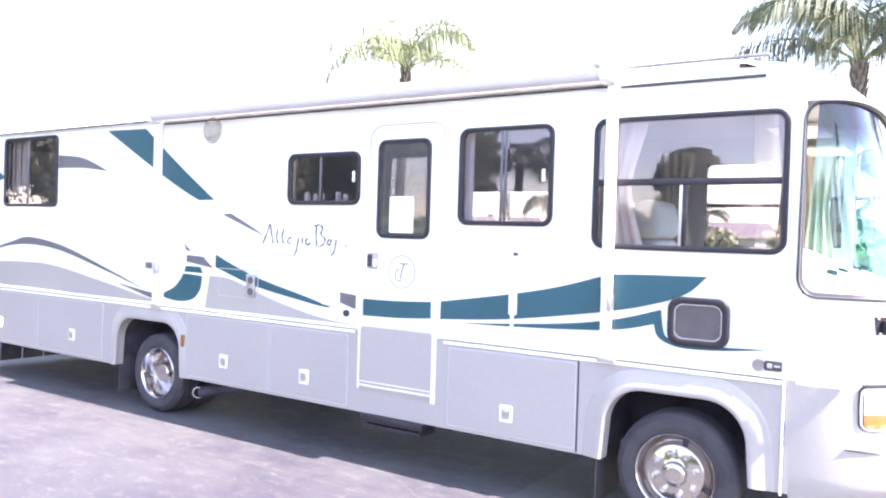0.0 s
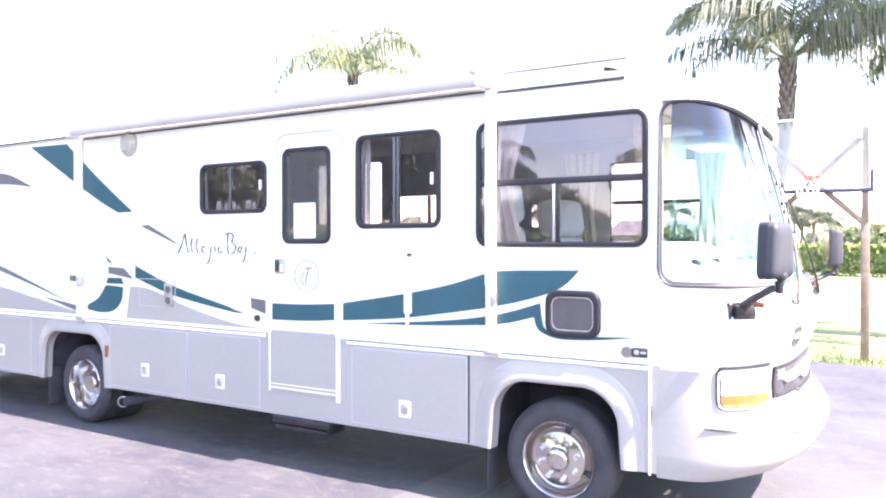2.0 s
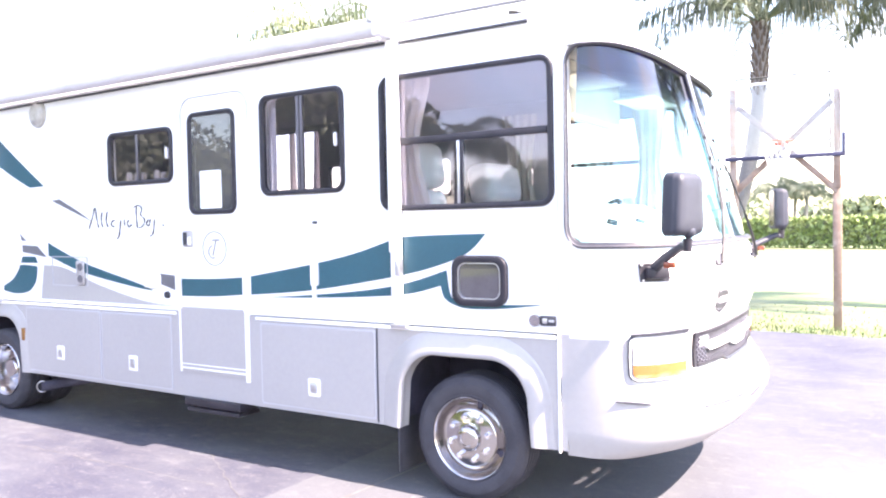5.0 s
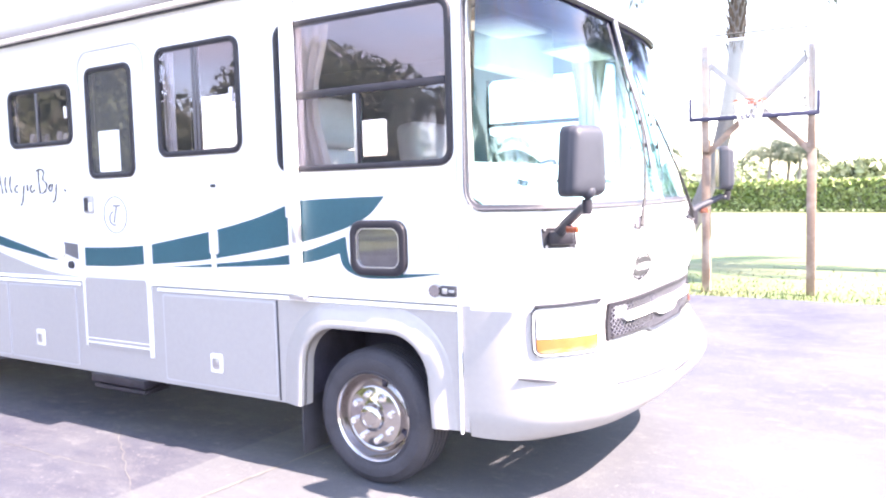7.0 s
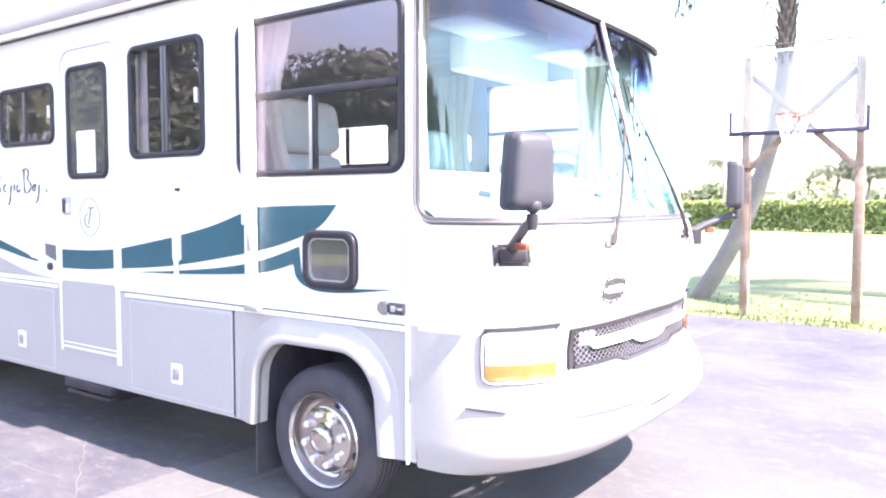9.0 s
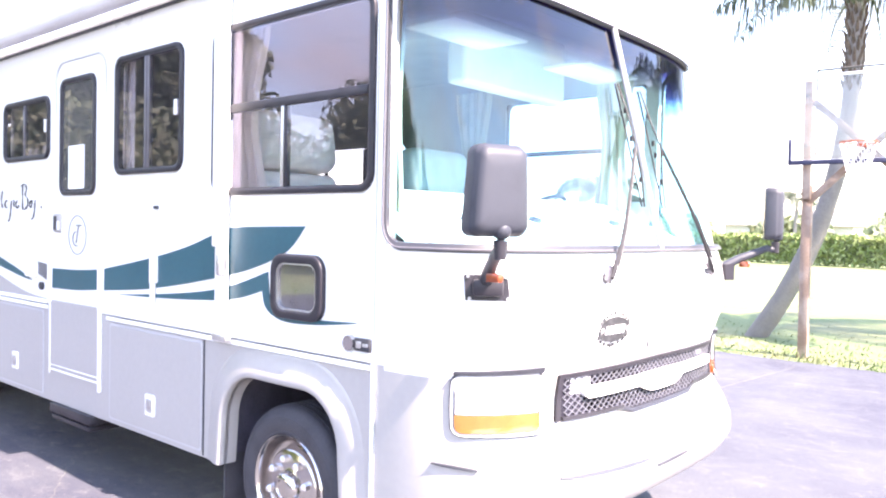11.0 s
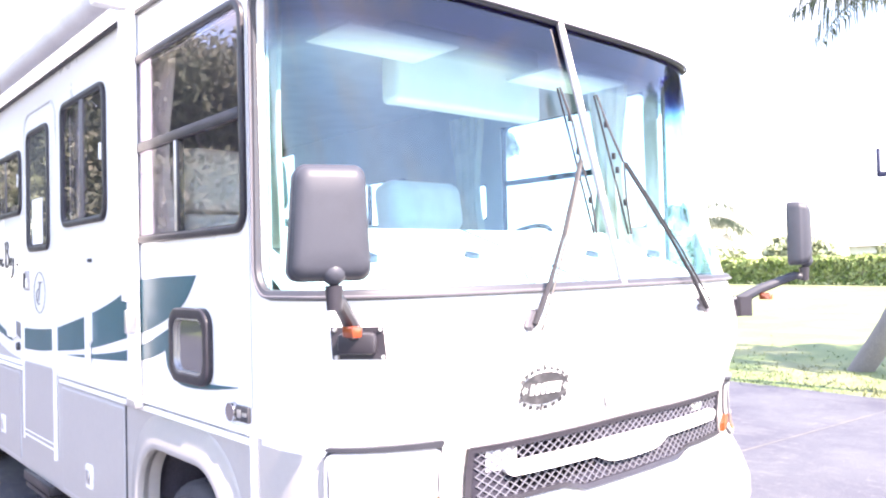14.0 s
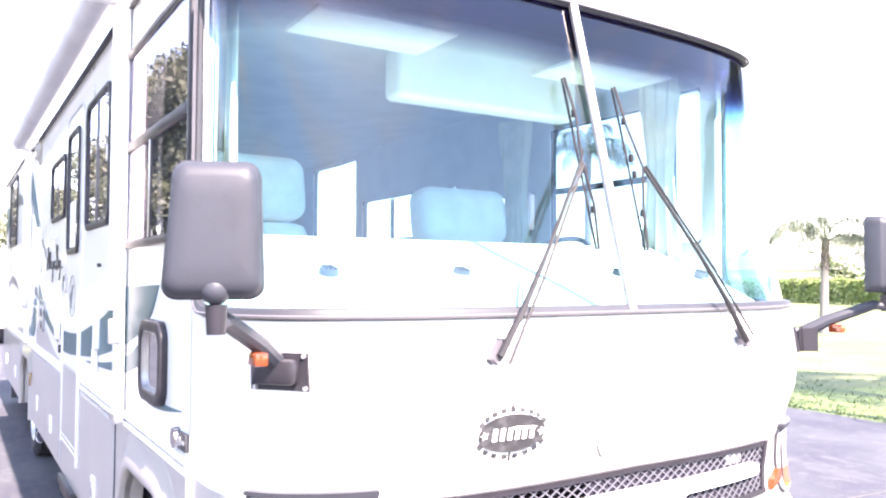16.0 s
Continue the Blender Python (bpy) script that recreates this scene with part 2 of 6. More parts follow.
def asphalt():
    """Sealed asphalt: stone grain, broad worn fields, pale scuffed patches stretched along the drive, chips, and a paler second pour beyond a joint."""
    m = bpy.data.materials.new("asphalt")
    m.use_nodes = True
    nt = m.node_tree
    b = nt.nodes["Principled BSDF"]
    b.inputs["Roughness"].default_value = 0.85
    tc = nt.nodes.new("ShaderNodeTexCoord")

    def noise_at(scale, stretch=(1, 1, 1), detail=8, rough=0.6):
        mp, n = nt.nodes.new("ShaderNodeMapping"), nt.nodes.new("ShaderNodeTexNoise")
        mp.inputs["Scale"].default_value = stretch
        n.inputs["Scale"].default_value, n.inputs["Detail"].default_value, n.inputs["Roughness"].default_value = scale, detail, rough
        nt.links.new(tc.outputs["Object"], mp.inputs[0])
        nt.links.new(mp.outputs[0], n.inputs["Vector"])
        return n.outputs["Fac"]

    def ramp(src, a, c, lo=0.0, hi=1.0):
        r = nt.nodes.new("ShaderNodeMapRange")
        r.inputs[1].default_value, r.inputs[2].default_value, r.inputs[3].default_value, r.inputs[4].default_value = a, c, lo, hi
        nt.links.new(src, r.inputs[0])
        return r.outputs[0]

    def blend(fac, a, c):
        x = nt.nodes.new("ShaderNodeMix")
        x.data_type = "RGBA"
        nt.links.new(fac, x.inputs[0])
        for k, v in ((6, a), (7, c)):
            if isinstance(v, tuple):
                x.inputs[k].default_value = (*v, 1)
            else:
                nt.links.new(v, x.inputs[k])
        return x.outputs[2]

    col = blend(ramp(noise_at(0.5, detail=5), 0.38, 0.64), (0.034, 0.035, 0.058), (0.069, 0.074, 0.092))
    sx = nt.nodes.new("ShaderNodeSeparateXYZ")
    nt.links.new(tc.outputs["Object"], sx.inputs[0])
    pour = nt.nodes.new("ShaderNodeMath")
    pour.operation = "MULTIPLY"
    nt.links.new(ramp(sx.outputs[0], -1.18, -1.16, 0.0, 1.0), pour.inputs[0])
    nt.links.new(ramp(sx.outputs[1], 0.5, 6.0, 0.38, 0.04), pour.inputs[1])
    col = blend(pour.outputs[0], col, (0.130, 0.136, 0.140))
    col = blend(ramp(noise_at(0.9, (0.6, 1.2, 1), 11, 0.76), 0.54, 0.70, 0.0, 0.60), col, (0.118, 0.123, 0.128))
    col = blend(ramp(noise_at(3.5, (0.55, 1.3, 1), 8, 0.7), 0.56, 0.70, 0.0, 0.35), col, (0.145, 0.148, 0.150))
    band = nt.nodes.new("ShaderNodeMath")
    band.operation = "MULTIPLY"
    nt.links.new(ramp(sx.outputs[1], -1.7, -0.7, 0.0, 1.0), band.inputs[0])
    nt.links.new(ramp(sx.outputs[1], 0.0, 0.9, 1.0, 0.0), band.inputs[1])
    tan = nt.nodes.new("ShaderNodeMath")
    tan.operation = "MULTIPLY"
    nt.links.new(band.outputs[0], tan.inputs[0])
    nt.links.new(ramp(noise_at(2.2, (0.35, 1.5, 1), 9, 0.7), 0.42, 0.66, 0.0, 0.28), tan.inputs[1])
    col = blend(tan.outputs[0], col, (0.122, 0.120, 0.122))
    col = blend(ramp(noise_at(7.0, (0.7, 1.2, 1), 9, 0.8), 0.53, 0.66, 0.0, 0.55), col, (0.142, 0.141, 0.147))
    col = blend(ramp(noise_at(38, detail=4), 0.62, 0.72, 0.0, 0.6), col, (0.26, 0.25, 0.24))
    grain = noise_at(240, detail=3)
    fin = nt.nodes.new("ShaderNodeMix")
    fin.data_type, fin.blend_type = "RGBA", "MULTIPLY"
    fin.inputs[0].default_value = 1.0
    nt.links.new(col, fin.inputs[6])
    nt.links.new(ramp(grain, 0.3, 0.7, 0.55, 1.32), fin.inputs[7])
    nt.links.new(fin.outputs[2], b.inputs["Base Color"])
    bump = nt.nodes.new("ShaderNodeBump")
    bump.inputs["Strength"].default_value, bump.inputs["Distance"].default_value = 0.5, 0.006
    nt.links.new(grain, bump.inputs["Height"])
    nt.links.new(bump.outputs[0], b.inputs["Normal"])
    return m


ASPHALT = asphalt()

# ---- mesh helpers ----


def part(name, bm, material, parent=None, label="", smooth=True, sharp=35):
    """Links a bmesh as one mesh object under a thing or part."""
    bmesh.ops.recalc_face_normals(bm, faces=bm.faces)
    me = bpy.data.meshes.new(name)
    for f in bm.faces:
        f.smooth = smooth
    if smooth:
        lim = radians(sharp)
        for e in bm.edges:
            if len(e.link_faces) == 2 and e.calc_face_angle(0) > lim:
                e.smooth = False
    bm.to_mesh(me)
    bm.free()
    me.materials.append(material)
    ob = new(name, me)
    if parent is not None:
        ob.parent = parent
        ob.matrix_parent_inverse = parent.matrix_world.inverted()
    if label:
        tagged(ob, label)
    return ob


def thing(name, label, category, at=(0, 0, 0), group="", kind=""):
    ob = new(name)
    ob.location = at
    ob.matrix_world = Matrix.Translation(at)
    ob.empty_display_size = 0.1
    return tagged(ob, label, category, group, kind)


def solo(name, bm, material, label, category, group="", kind="", smooth=True):
    return tagged(part(name, bm, material, None, "", smooth), label, category, group, kind)


def box(bm, x0, x1, y0, y1, z0, z1, bevel=0.0, seg=2, m=None):
    r = bmesh.ops.create_cube(bm, size=1)
    vs = r["verts"]
    for v in vs:
        v.co = Vector(((x0 + x1) / 2 + v.co.x * (x1 - x0), (y0 + y1) / 2 + v.co.y * (y1 - y0), (z0 + z1) / 2 + v.co.z * (z1 - z0)))
    if m is not None:
        for v in vs:
            v.co = m @ v.co
    if bevel:
        es = list({e for v in vs for e in v.link_edges})
        bmesh.ops.bevel(bm, geom=es, offset=bevel, segments=seg, profile=0.5, affect="EDGES")
    return bm


def B():
    return bmesh.new()


def rod(bm, a, b, r0, r1=None, n=12, caps=True):
    """A round bar from a to b."""
    a, b = Vector(a), Vector(b)
    d = b - a
    q = d.to_track_quat("Z", "Y").to_matrix().to_4x4()
    bmesh.ops.create_cone(bm, cap_ends=caps, segments=n, radius1=r0, radius2=r0 if r1 is None else r1, depth=d.length, matrix=Matrix.Translation((a + b) / 2) @ q)
    return bm


def tube(bm, pts, r, n=8, closed=False, caps=True):
    """A round bar along a line of points; r is one radius or one per point."""
    pts = [Vector(p) for p in pts]
    k = len(pts)
    rs = r if isinstance(r, (list, tuple)) else [r] * k
    rings, up = [], None
    for i, p in enumerate(pts):
        a = pts[i - 1] if (i or closed) else p
        b = pts[(i + 1) % k] if (i < k - 1 or closed) else p
        t = (b - a).normalized()
        if up is None:
            up = t.orthogonal().normalized()
        up = (up - t * up.dot(t)).normalized()
        w = t.cross(up)
        rings.append([bm.verts.new(p + (up * math.cos(2 * math.pi * j / n) + w * math.sin(2 * math.pi * j / n)) * rs[i]) for j in range(n)])
    for i in range(k if closed else k - 1):
        A, C = rings[i], rings[(i + 1) % k]
        for j in range(n):
            bm.faces.new((A[j], A[(j + 1) % n], C[(j + 1) % n], C[j]))
    if caps and not closed:
        bm.faces.new(rings[0][::-1])
        bm.faces.new(rings[-1])
    return bm


def slab(bm, poly, y0, y1, axis="y", bevel=0.0):
    """A polygon in x and z (axis y), or y and z (axis x), or x and y (axis z), given thickness."""
    def at(p, d):
        return {"y": (p[0], d, p[1]), "x": (d, p[0], p[1]), "z": (p[0], p[1], d)}[axis]
    lo = [bm.verts.new(at(p, y0)) for p in poly]
    hi = [bm.verts.new(at(p, y1)) for p in poly]
    f1, f2 = bm.faces.new(lo), bm.faces.new(hi[::-1])
    n = len(poly)
    for i in range(n):
        bm.faces.new((lo[i], hi[i], hi[(i + 1) % n], lo[(i + 1) % n]))
    if bevel:
        bmesh.ops.recalc_face_normals(bm, faces=bm.faces)
        bmesh.ops.bevel(bm, geom=list(f1.edges), offset=bevel, segments=2, profile=0.5, affect="EDGES")
    return bm


def rrect(x0, x1, z0, z1, r, n=6):
    """Outline of a rectangle with round corners."""
    out = []
    for cx, cz, a0 in ((x1 - r, z1 - r, 0), (x0 + r, z1 - r, 90), (x0 + r, z0 + r, 180), (x1 - r, z0 + r, 270)):
        for i in range(n + 1):
            a = radians(a0 + 90 * i / n)
            out.append((cx + r * math.cos(a), cz + r * math.sin(a)))
    return out


def ring(bm, outer, inner, y0, y1, axis="y", bevel=0.0):
    """A flat frame between two outlines of equally many points, with thickness."""
    def at(p, d):
        return {"y": (p[0], d, p[1]), "x": (d, p[0], p[1]), "z": (p[0], p[1], d)}[axis]
    n = len(outer)
    V = [[bm.verts.new(at(p, d)) for p in o] for o, d in ((outer, y0), (inner, y0), (inner, y1), (outer, y1))]
    for i in range(n):
        j = (i + 1) % n
        for a in range(4):
            b = (a + 1) % 4
            bm.faces.new((V[a][i], V[a][j], V[b][j], V[b][i]))
    if bevel:
        es = [e for e in bm.edges if len(e.link_faces) == 2 and (e.verts[0] in V[0] and e.verts[1] in V[0] or e.verts[0] in V[1] and e.verts[1] in V[1])]
        bmesh.ops.bevel(bm, geom=es, offset=bevel, segments=2, profile=0.5, affect="EDGES")
    return bm


def smooth_line(pts, n=6):
    """Catmull-Rom through a few points."""
    p = [pts[0]] + list(pts) + [pts[-1]]
    out = []
    for i in range(1, len(p) - 2):
        for k in range(n):
            t = k / n
            out.append(tuple(0.5 * (2 * p[i][c] + (p[i + 1][c] - p[i - 1][c]) * t + (2 * p[i - 1][c] - 5 * p[i][c] + 4 * p[i + 1][c] - p[i + 2][c]) * t * t + (3 * p[i][c] - p[i - 1][c] - 3 * p[i + 1][c] + p[i + 2][c]) * t ** 3) for c in range(len(pts[0]))))
    out.append(tuple(pts[-1]))
    return out


def wall_cells(bm, x0, x1, z0, z1, holes, y0, y1):
    """A flat wall with square openings that go right through, jambs included."""
    xs = sorted({x0, x1, *(h[i] for h in holes for i in (0, 1))})
    zs = sorted({z0, z1, *(h[i] for h in holes for i in (2, 3))})
    vs = {}
    def v(x, y, z):
        k = (x, y, z)
        if k not in vs:
            vs[k] = bm.verts.new(k)
        return vs[k]
    def solid(i, j):
        if not (0 <= i < len(xs) - 1 and 0 <= j < len(zs) - 1):
            return False
        cx, cz = (xs[i] + xs[i + 1]) / 2, (zs[j] + zs[j + 1]) / 2
        return not any(h[0] < cx < h[1] and h[2] < cz < h[3] for h in holes)
    for i in range(len(xs) - 1):
        for j in range(len(zs) - 1):
            if not solid(i, j):
                continue
            a, b, c, d = xs[i], xs[i + 1], zs[j], zs[j + 1]
            for y in (y0, y1):
                bm.faces.new((v(a, y, c), v(b, y, c), v(b, y, d), v(a, y, d)))
            for di, dj, p, q in ((-1, 0, (a, c), (a, d)), (1, 0, (b, c), (b, d)), (0, -1, (a, c), (b, c)), (0, 1, (a, d), (b, d))):
                if not solid(i + di, j + dj):
                    bm.faces.new((v(p[0], y0, p[1]), v(q[0], y0, q[1]), v(q[0], y1, q[1]), v(p[0], y1, p[1])))
    return bm

# ---- ground ----
_g = B()
box(_g, -600, 600, -600, 900, -0.5, -0.02)
solo("ground", _g, GRASS, "sunlit mown green lawn reaching to the horizon", "lawn", kind="structure", smooth=False)
_edge = [(x, 8.86 + 0.10 * noise.noise((x * 0.8, 0.3, 0)) + 0.05 * noise.noise((x * 3.1, 5, 0)) - 0.06 * (x - 1)) for x in [-30 + 0.5 * i for i in range(110)]]
_d = B()
slab(_d, [(-30, -7.5), (-13, -7.8), (-10.5, -21), (24, -21)] + _edge[::-1], -0.10, 0.0, axis="z")
solo("driveway", _d, ASPHALT, "sealed grey asphalt driveway with pale worn patches", "driveway", kind="structure", smooth=False)

JOINT = mat("pale_joint", (0.135, 0.130, 0.125), 0.9, vary=0.25, scale=9, fine=0.3)


def strip(bm, pts, wide, z=0.004):
    """A narrow ragged strip on the ground."""
    L = []
    for i, p in enumerate(pts):
        a, b = Vector(pts[max(0, i - 1)]), Vector(pts[min(len(pts) - 1, i + 1)])
        n = Vector((-(b - a).y, (b - a).x)).normalized() * wide * (0.6 + 0.8 * random.random())
        L.append((bm.verts.new((p[0] + n.x, p[1] + n.y, z)), bm.verts.new((p[0] - n.x, p[1] - n.y, z))))
    for (a, b), (c, d) in zip(L, L[1:]):
        bm.faces.new((a, b, d, c))


bm = B()
strip(bm, [(-1.27 + 0.03 * k + 0.004 * noise.noise((k * 2.3, 0, 0)), -8 + 0.4 * k) for k in range(42)], 0.009)
solo("pavement_joint", bm, JOINT, "pale joint line across the asphalt drive", "joint", kind="structure", smooth=False)
bm = B()
for x0, y0, x1, y1, k in ((-2.55, 0.15, -0.9, -0.9, 34), (-3.9, -0.62, -1.6, -0.55, 30)):
    strip(bm, [(x0 + (x1 - x0) * i / k + 0.03 * noise.noise((i * 0.5, x0, 0)), y0 + (y1 - y0) * i / k + 0.03 * noise.noise((i * 0.5, y0, 9))) for i in range(k + 1)], 0.002)
solo("pavement_crack", bm, JOINT, "fine pale cracks in the asphalt drive", "crack", kind="structure", smooth=False)

# ---- motorhome shell ----
W, XR = 2.6, -9.35
rv = thing("motorhome", "white and grey motorhome with teal swoosh stripes parked on asphalt", "motorhome")
NOSE = [(0.40, 1.30), (0.44, 1.44), (0.52, 1.55), (0.60, 1.595), (0.68, 1.59), (0.76, 1.545), (0.84, 1.48), (0.90, 1.445), (1.00, 1.43), (1.10, 1.435), (1.20, 1.475), (1.30, 1.50), (1.42, 1.487), (1.54, 1.460), (1.66, 1.415), (2.20, 1.28), (2.79, 1.125), (2.86, 1.08), (2.94, 1.0), (3.02, 0.88), (3.08, 0.74), (3.13, 0.50)]
CORNER = [(0.40, 0.75), (2.79, 0.85), (2.86, 0.80), (2.94, 0.70), (3.02, 0.55), (3.08, 0.40), (3.13, 0.20)]
INSET = [(0.40, 0.03), (0.52, 0.0), (2.86, 0.0), (2.94, 0.015), (3.02, 0.045), (3.08, 0.10), (3.13, 0.22)]


SQUARE = [(0.40, 3.0), (1.20, 3.0), (1.42, 3.5), (1.60, 3.5), (1.90, 3.1), (3.13, 3.0)]


def curve_at(table, z):
    return float(np.interp(z, [t[0] for t in table], [t[1] for t in table]))


def front(a, z, out=0.0):
    """A point of the nose: a runs from 0 at the kerb side to pi at the far side, z is the height; out: proud of the skin."""
    c, s = math.cos(a), math.sin(a)
    x0, half = curve_at(CORNER, z), W / 2 - curve_at(INSET, z)
    q = curve_at(SQUARE, z)
    p = Vector((x0 + (curve_at(NOSE, z) - x0) * max(0.0, 1 - abs(c) ** (2 * q / 3)) ** (1 / q), W / 2 - half * math.copysign(abs(c) ** 0.6667, c), z))
    p.x -= 0.018 * max(0.0, p.y - 0.6)
    if out:
        n = Vector((abs(s) ** 1.333 / max(curve_at(NOSE, z) - x0, 0.05), -math.copysign(abs(c) ** 1.333, c) / half, 0)).normalized()
        p += n * out
    return p


def ang(y):
    """The nose's angle at a place across its width."""
    c = (W / 2 - y) / (W / 2)
    return math.acos(math.copysign(min(1, abs(c)) ** 1.5, c))


ANG = [math.pi * (1 - math.cos(math.pi * i / 36)) / 2 for i in range(37)]
_all = sorted(ANG + [math.pi * i / 48 for i in range(49)])
ANG = [_all[0]]
for _a in _all[1:]:
    if _a - ANG[-1] > 0.012:
        ANG.append(_a)
ANG[-1] = math.pi


def patch(bm, angs, zs, out, thick=0.0, gap=None):
    """A piece of the nose's skin, proud by out, with thickness to the inside; gap: an opening y0, y1, z0, z1."""
    n, k = len(zs) - 1, len(angs) - 1
    V = [[bm.verts.new(front(a, z, out)) for a in angs] for z in zs]
    U = [[bm.verts.new(front(a, z, out - thick)) for a in angs] for z in zs] if thick else None

    def there(i, j):
        if not (0 <= i < n and 0 <= j < k):
            return False
        c = (V[i][j].co + V[i + 1][j + 1].co) / 2
        return not (gap and gap[0] < c.y < gap[1] and gap[2] < c.z < gap[3])

    for i in range(n):
        for j in range(k):
            if not there(i, j):
                continue
            for Q in (V, U) if thick else (V,):
                bm.faces.new((Q[i][j], Q[i][j + 1], Q[i + 1][j + 1], Q[i + 1][j]))
            if thick:
                for di, dj, p, q in ((-1, 0, (i, j), (i, j + 1)), (1, 0, (i + 1, j), (i + 1, j + 1)), (0, -1, (i, j), (i + 1, j)), (0, 1, (i, j + 1), (i + 1, j + 1))):
                    if not there(i + di, j + dj):
                        bm.faces.new((V[p[0]][p[1]], V[q[0]][q[1]], U[q[0]][q[1]], U[p[0]][p[1]]))
    for v in [v for v in bm.verts if not v.link_faces]:
        bm.verts.remove(v)
    return bm


def fpoly(bm, pts, out0, out1):
    """A small plate on the nose from an outline in (y, z)."""
    lo = [bm.verts.new(front(ang(y), z, out0)) for y, z in pts]
    hi = [bm.verts.new(front(ang(y), z, out1)) for y, z in pts]
    bm.faces.new(hi)
    n = len(pts)
    for i in range(n):
        bm.faces.new((lo[i], lo[(i + 1) % n], hi[(i + 1) % n], hi[i]))
    return bm


def fband(bm, lower, upper, out0, out1, n=40):
    """A plate on the nose between two edges z(y): lists of equally many (y, z)."""
    rows = [[bm.verts.new(front(ang(a[0] + (b[0] - a[0]) * t), a[1] + (b[1] - a[1]) * t, out1)) for a, b in zip(lower, upper)] for t in [k / 6 for k in range(7)]]
    back = [[bm.verts.new(front(ang(y), z, out0)) for y, z in e] for e in (lower, upper)]
    rows = [back[0]] + rows + [back[1]]
    for r, s in zip(rows, rows[1:]):
        for i in range(len(r) - 1):
            bm.faces.new((r[i], r[i + 1], s[i + 1], s[i]))
    for i in (0, -1):
        bm.faces.new([r[i] for r in rows])
    return bm


# openings of the kerb side: x0, x1, z0, z1, corner radius
WIN = {"rear": (-8.40, -7.21, 2.13, 2.97, 0.07), "small": (-3.49, -2.65, 2.165, 2.62, 0.08), "lounge": (-1.665, -0.865, 2.015, 2.755, 0.08), "cab": (-0.56, 0.70, 1.872, 2.765, 0.09)}
DOORWIN = (-2.455, -1.925, 1.895, 2.70, 0.075)


def hole(w):
    return (w[0] + 0.03, w[1] - 0.03, w[2] + 0.03, w[3] - 0.03)


FARWIN = {"cab": (-0.52, 0.42, 1.88, 2.72, 0.09), "quarter": (0.46, 0.72, 1.90, 2.76, 0.07), "lounge": (-1.40, -0.62, 2.03, 2.34, 0.06), "mid": (-3.20, -1.55, 2.06, 2.48, 0.06), "rear": (-4.36, -3.28, 2.10, 2.90, 0.07)}
bm = B()
wall_cells(bm, XR, 0.85, 1.12, 3.0, [hole(w) for w in WIN.values()] + [hole(DOORWIN), (0.78, 0.85, 1.64, 2.80), (0.30, 0.85, 2.80, 3.0)], 0.0, 0.04)
part("side_wall", bm, WHITE, rv, "glossy white fibreglass side wall", smooth=False)
bm = B()
wall_cells(bm, XR, 0.85, 1.12, 3.0, [hole(w) for w in FARWIN.values()] + [(0.78, 0.85, 1.64, 2.80), (0.30, 0.85, 2.80, 3.0)], W - 0.04, W)
part("side_wall", bm, WHITE, rv, smooth=False)
bm = B()
box(bm, XR - 0.02, XR + 0.03, 0.0, W, 0.45, 3.02, 0.015)
part("rear_wall", bm, WHITE, rv)
bm = B()
_r = [(0.0, 2.995), (0.0, 3.02), (0.02, 3.055), (0.06, 3.085), (0.14, 3.11), (0.6, 3.135), (W / 2, 3.14)]
slab(bm, _r + [(W - y, z) for y, z in _r[-2::-1]], XR, 0.35, axis="x")
part("roof", bm, WHITE, rv, "white rounded roof")

# nose: grey lower skin, white upper skin, cap over the windscreen
bm = B()
patch(bm, ANG, [0.40, 0.42, 0.44, 0.48, 0.52, 0.56, 0.60, 0.64, 0.68, 0.72, 0.76, 0.80, 0.84, 0.88, 0.92, 0.96, 1.0, 1.05, 1.09, 1.10], 0.0, 0.02, gap=(0.61, 1.09, 0.92, 1.09))
for y in (0.0, W - 0.02):
    slab(bm, [(0.725, 0.43), (0.757, 0.43), (0.786, 1.10), (0.80, 1.124), (0.725, 1.124)], y + 0.001, y + 0.02)
part("bumper_skin", bm, GREY, rv, "pale grey moulded bumper")
bm = B()
patch(bm, ANG, [1.10, 1.15, 1.2, 1.25, 1.3, 1.36, 1.42, 1.48, 1.54, 1.60, 1.64], 0.0, 0.02)
part("nose", bm, WHITE, rv, "white moulded front cap")
bm = B()
patch(bm, ANG, [2.79, 2.82, 2.86, 2.90, 2.94, 2.98, 3.02, 3.05, 3.08, 3.105, 3.13], 0.0, 0.0)
bm.faces.new([bm.verts.new(front(a, 3.131)) for a in ANG])
for y in (0.0, W - 0.02):
    slab(bm, [(0.302, 2.802), (0.845, 2.80), (0.80, 2.86), (0.70, 2.94), (0.55, 3.02), (0.352, 3.03), (0.352, 2.993), (0.302, 2.993)], y, y + 0.02)
part("brow", bm, WHITE, rv, "white cap above the windscreen")

# windscreen
bm = B()
patch(bm, [a for a in ANG], [1.645, 1.9, 2.1, 2.3, 2.5, 2.65, 2.78], -0.006, 0.006)
ws = part("windscreen", bm, WSGLASS, rv, "wraparound windscreen with a violet shade band")
ws.visible_shadow = False


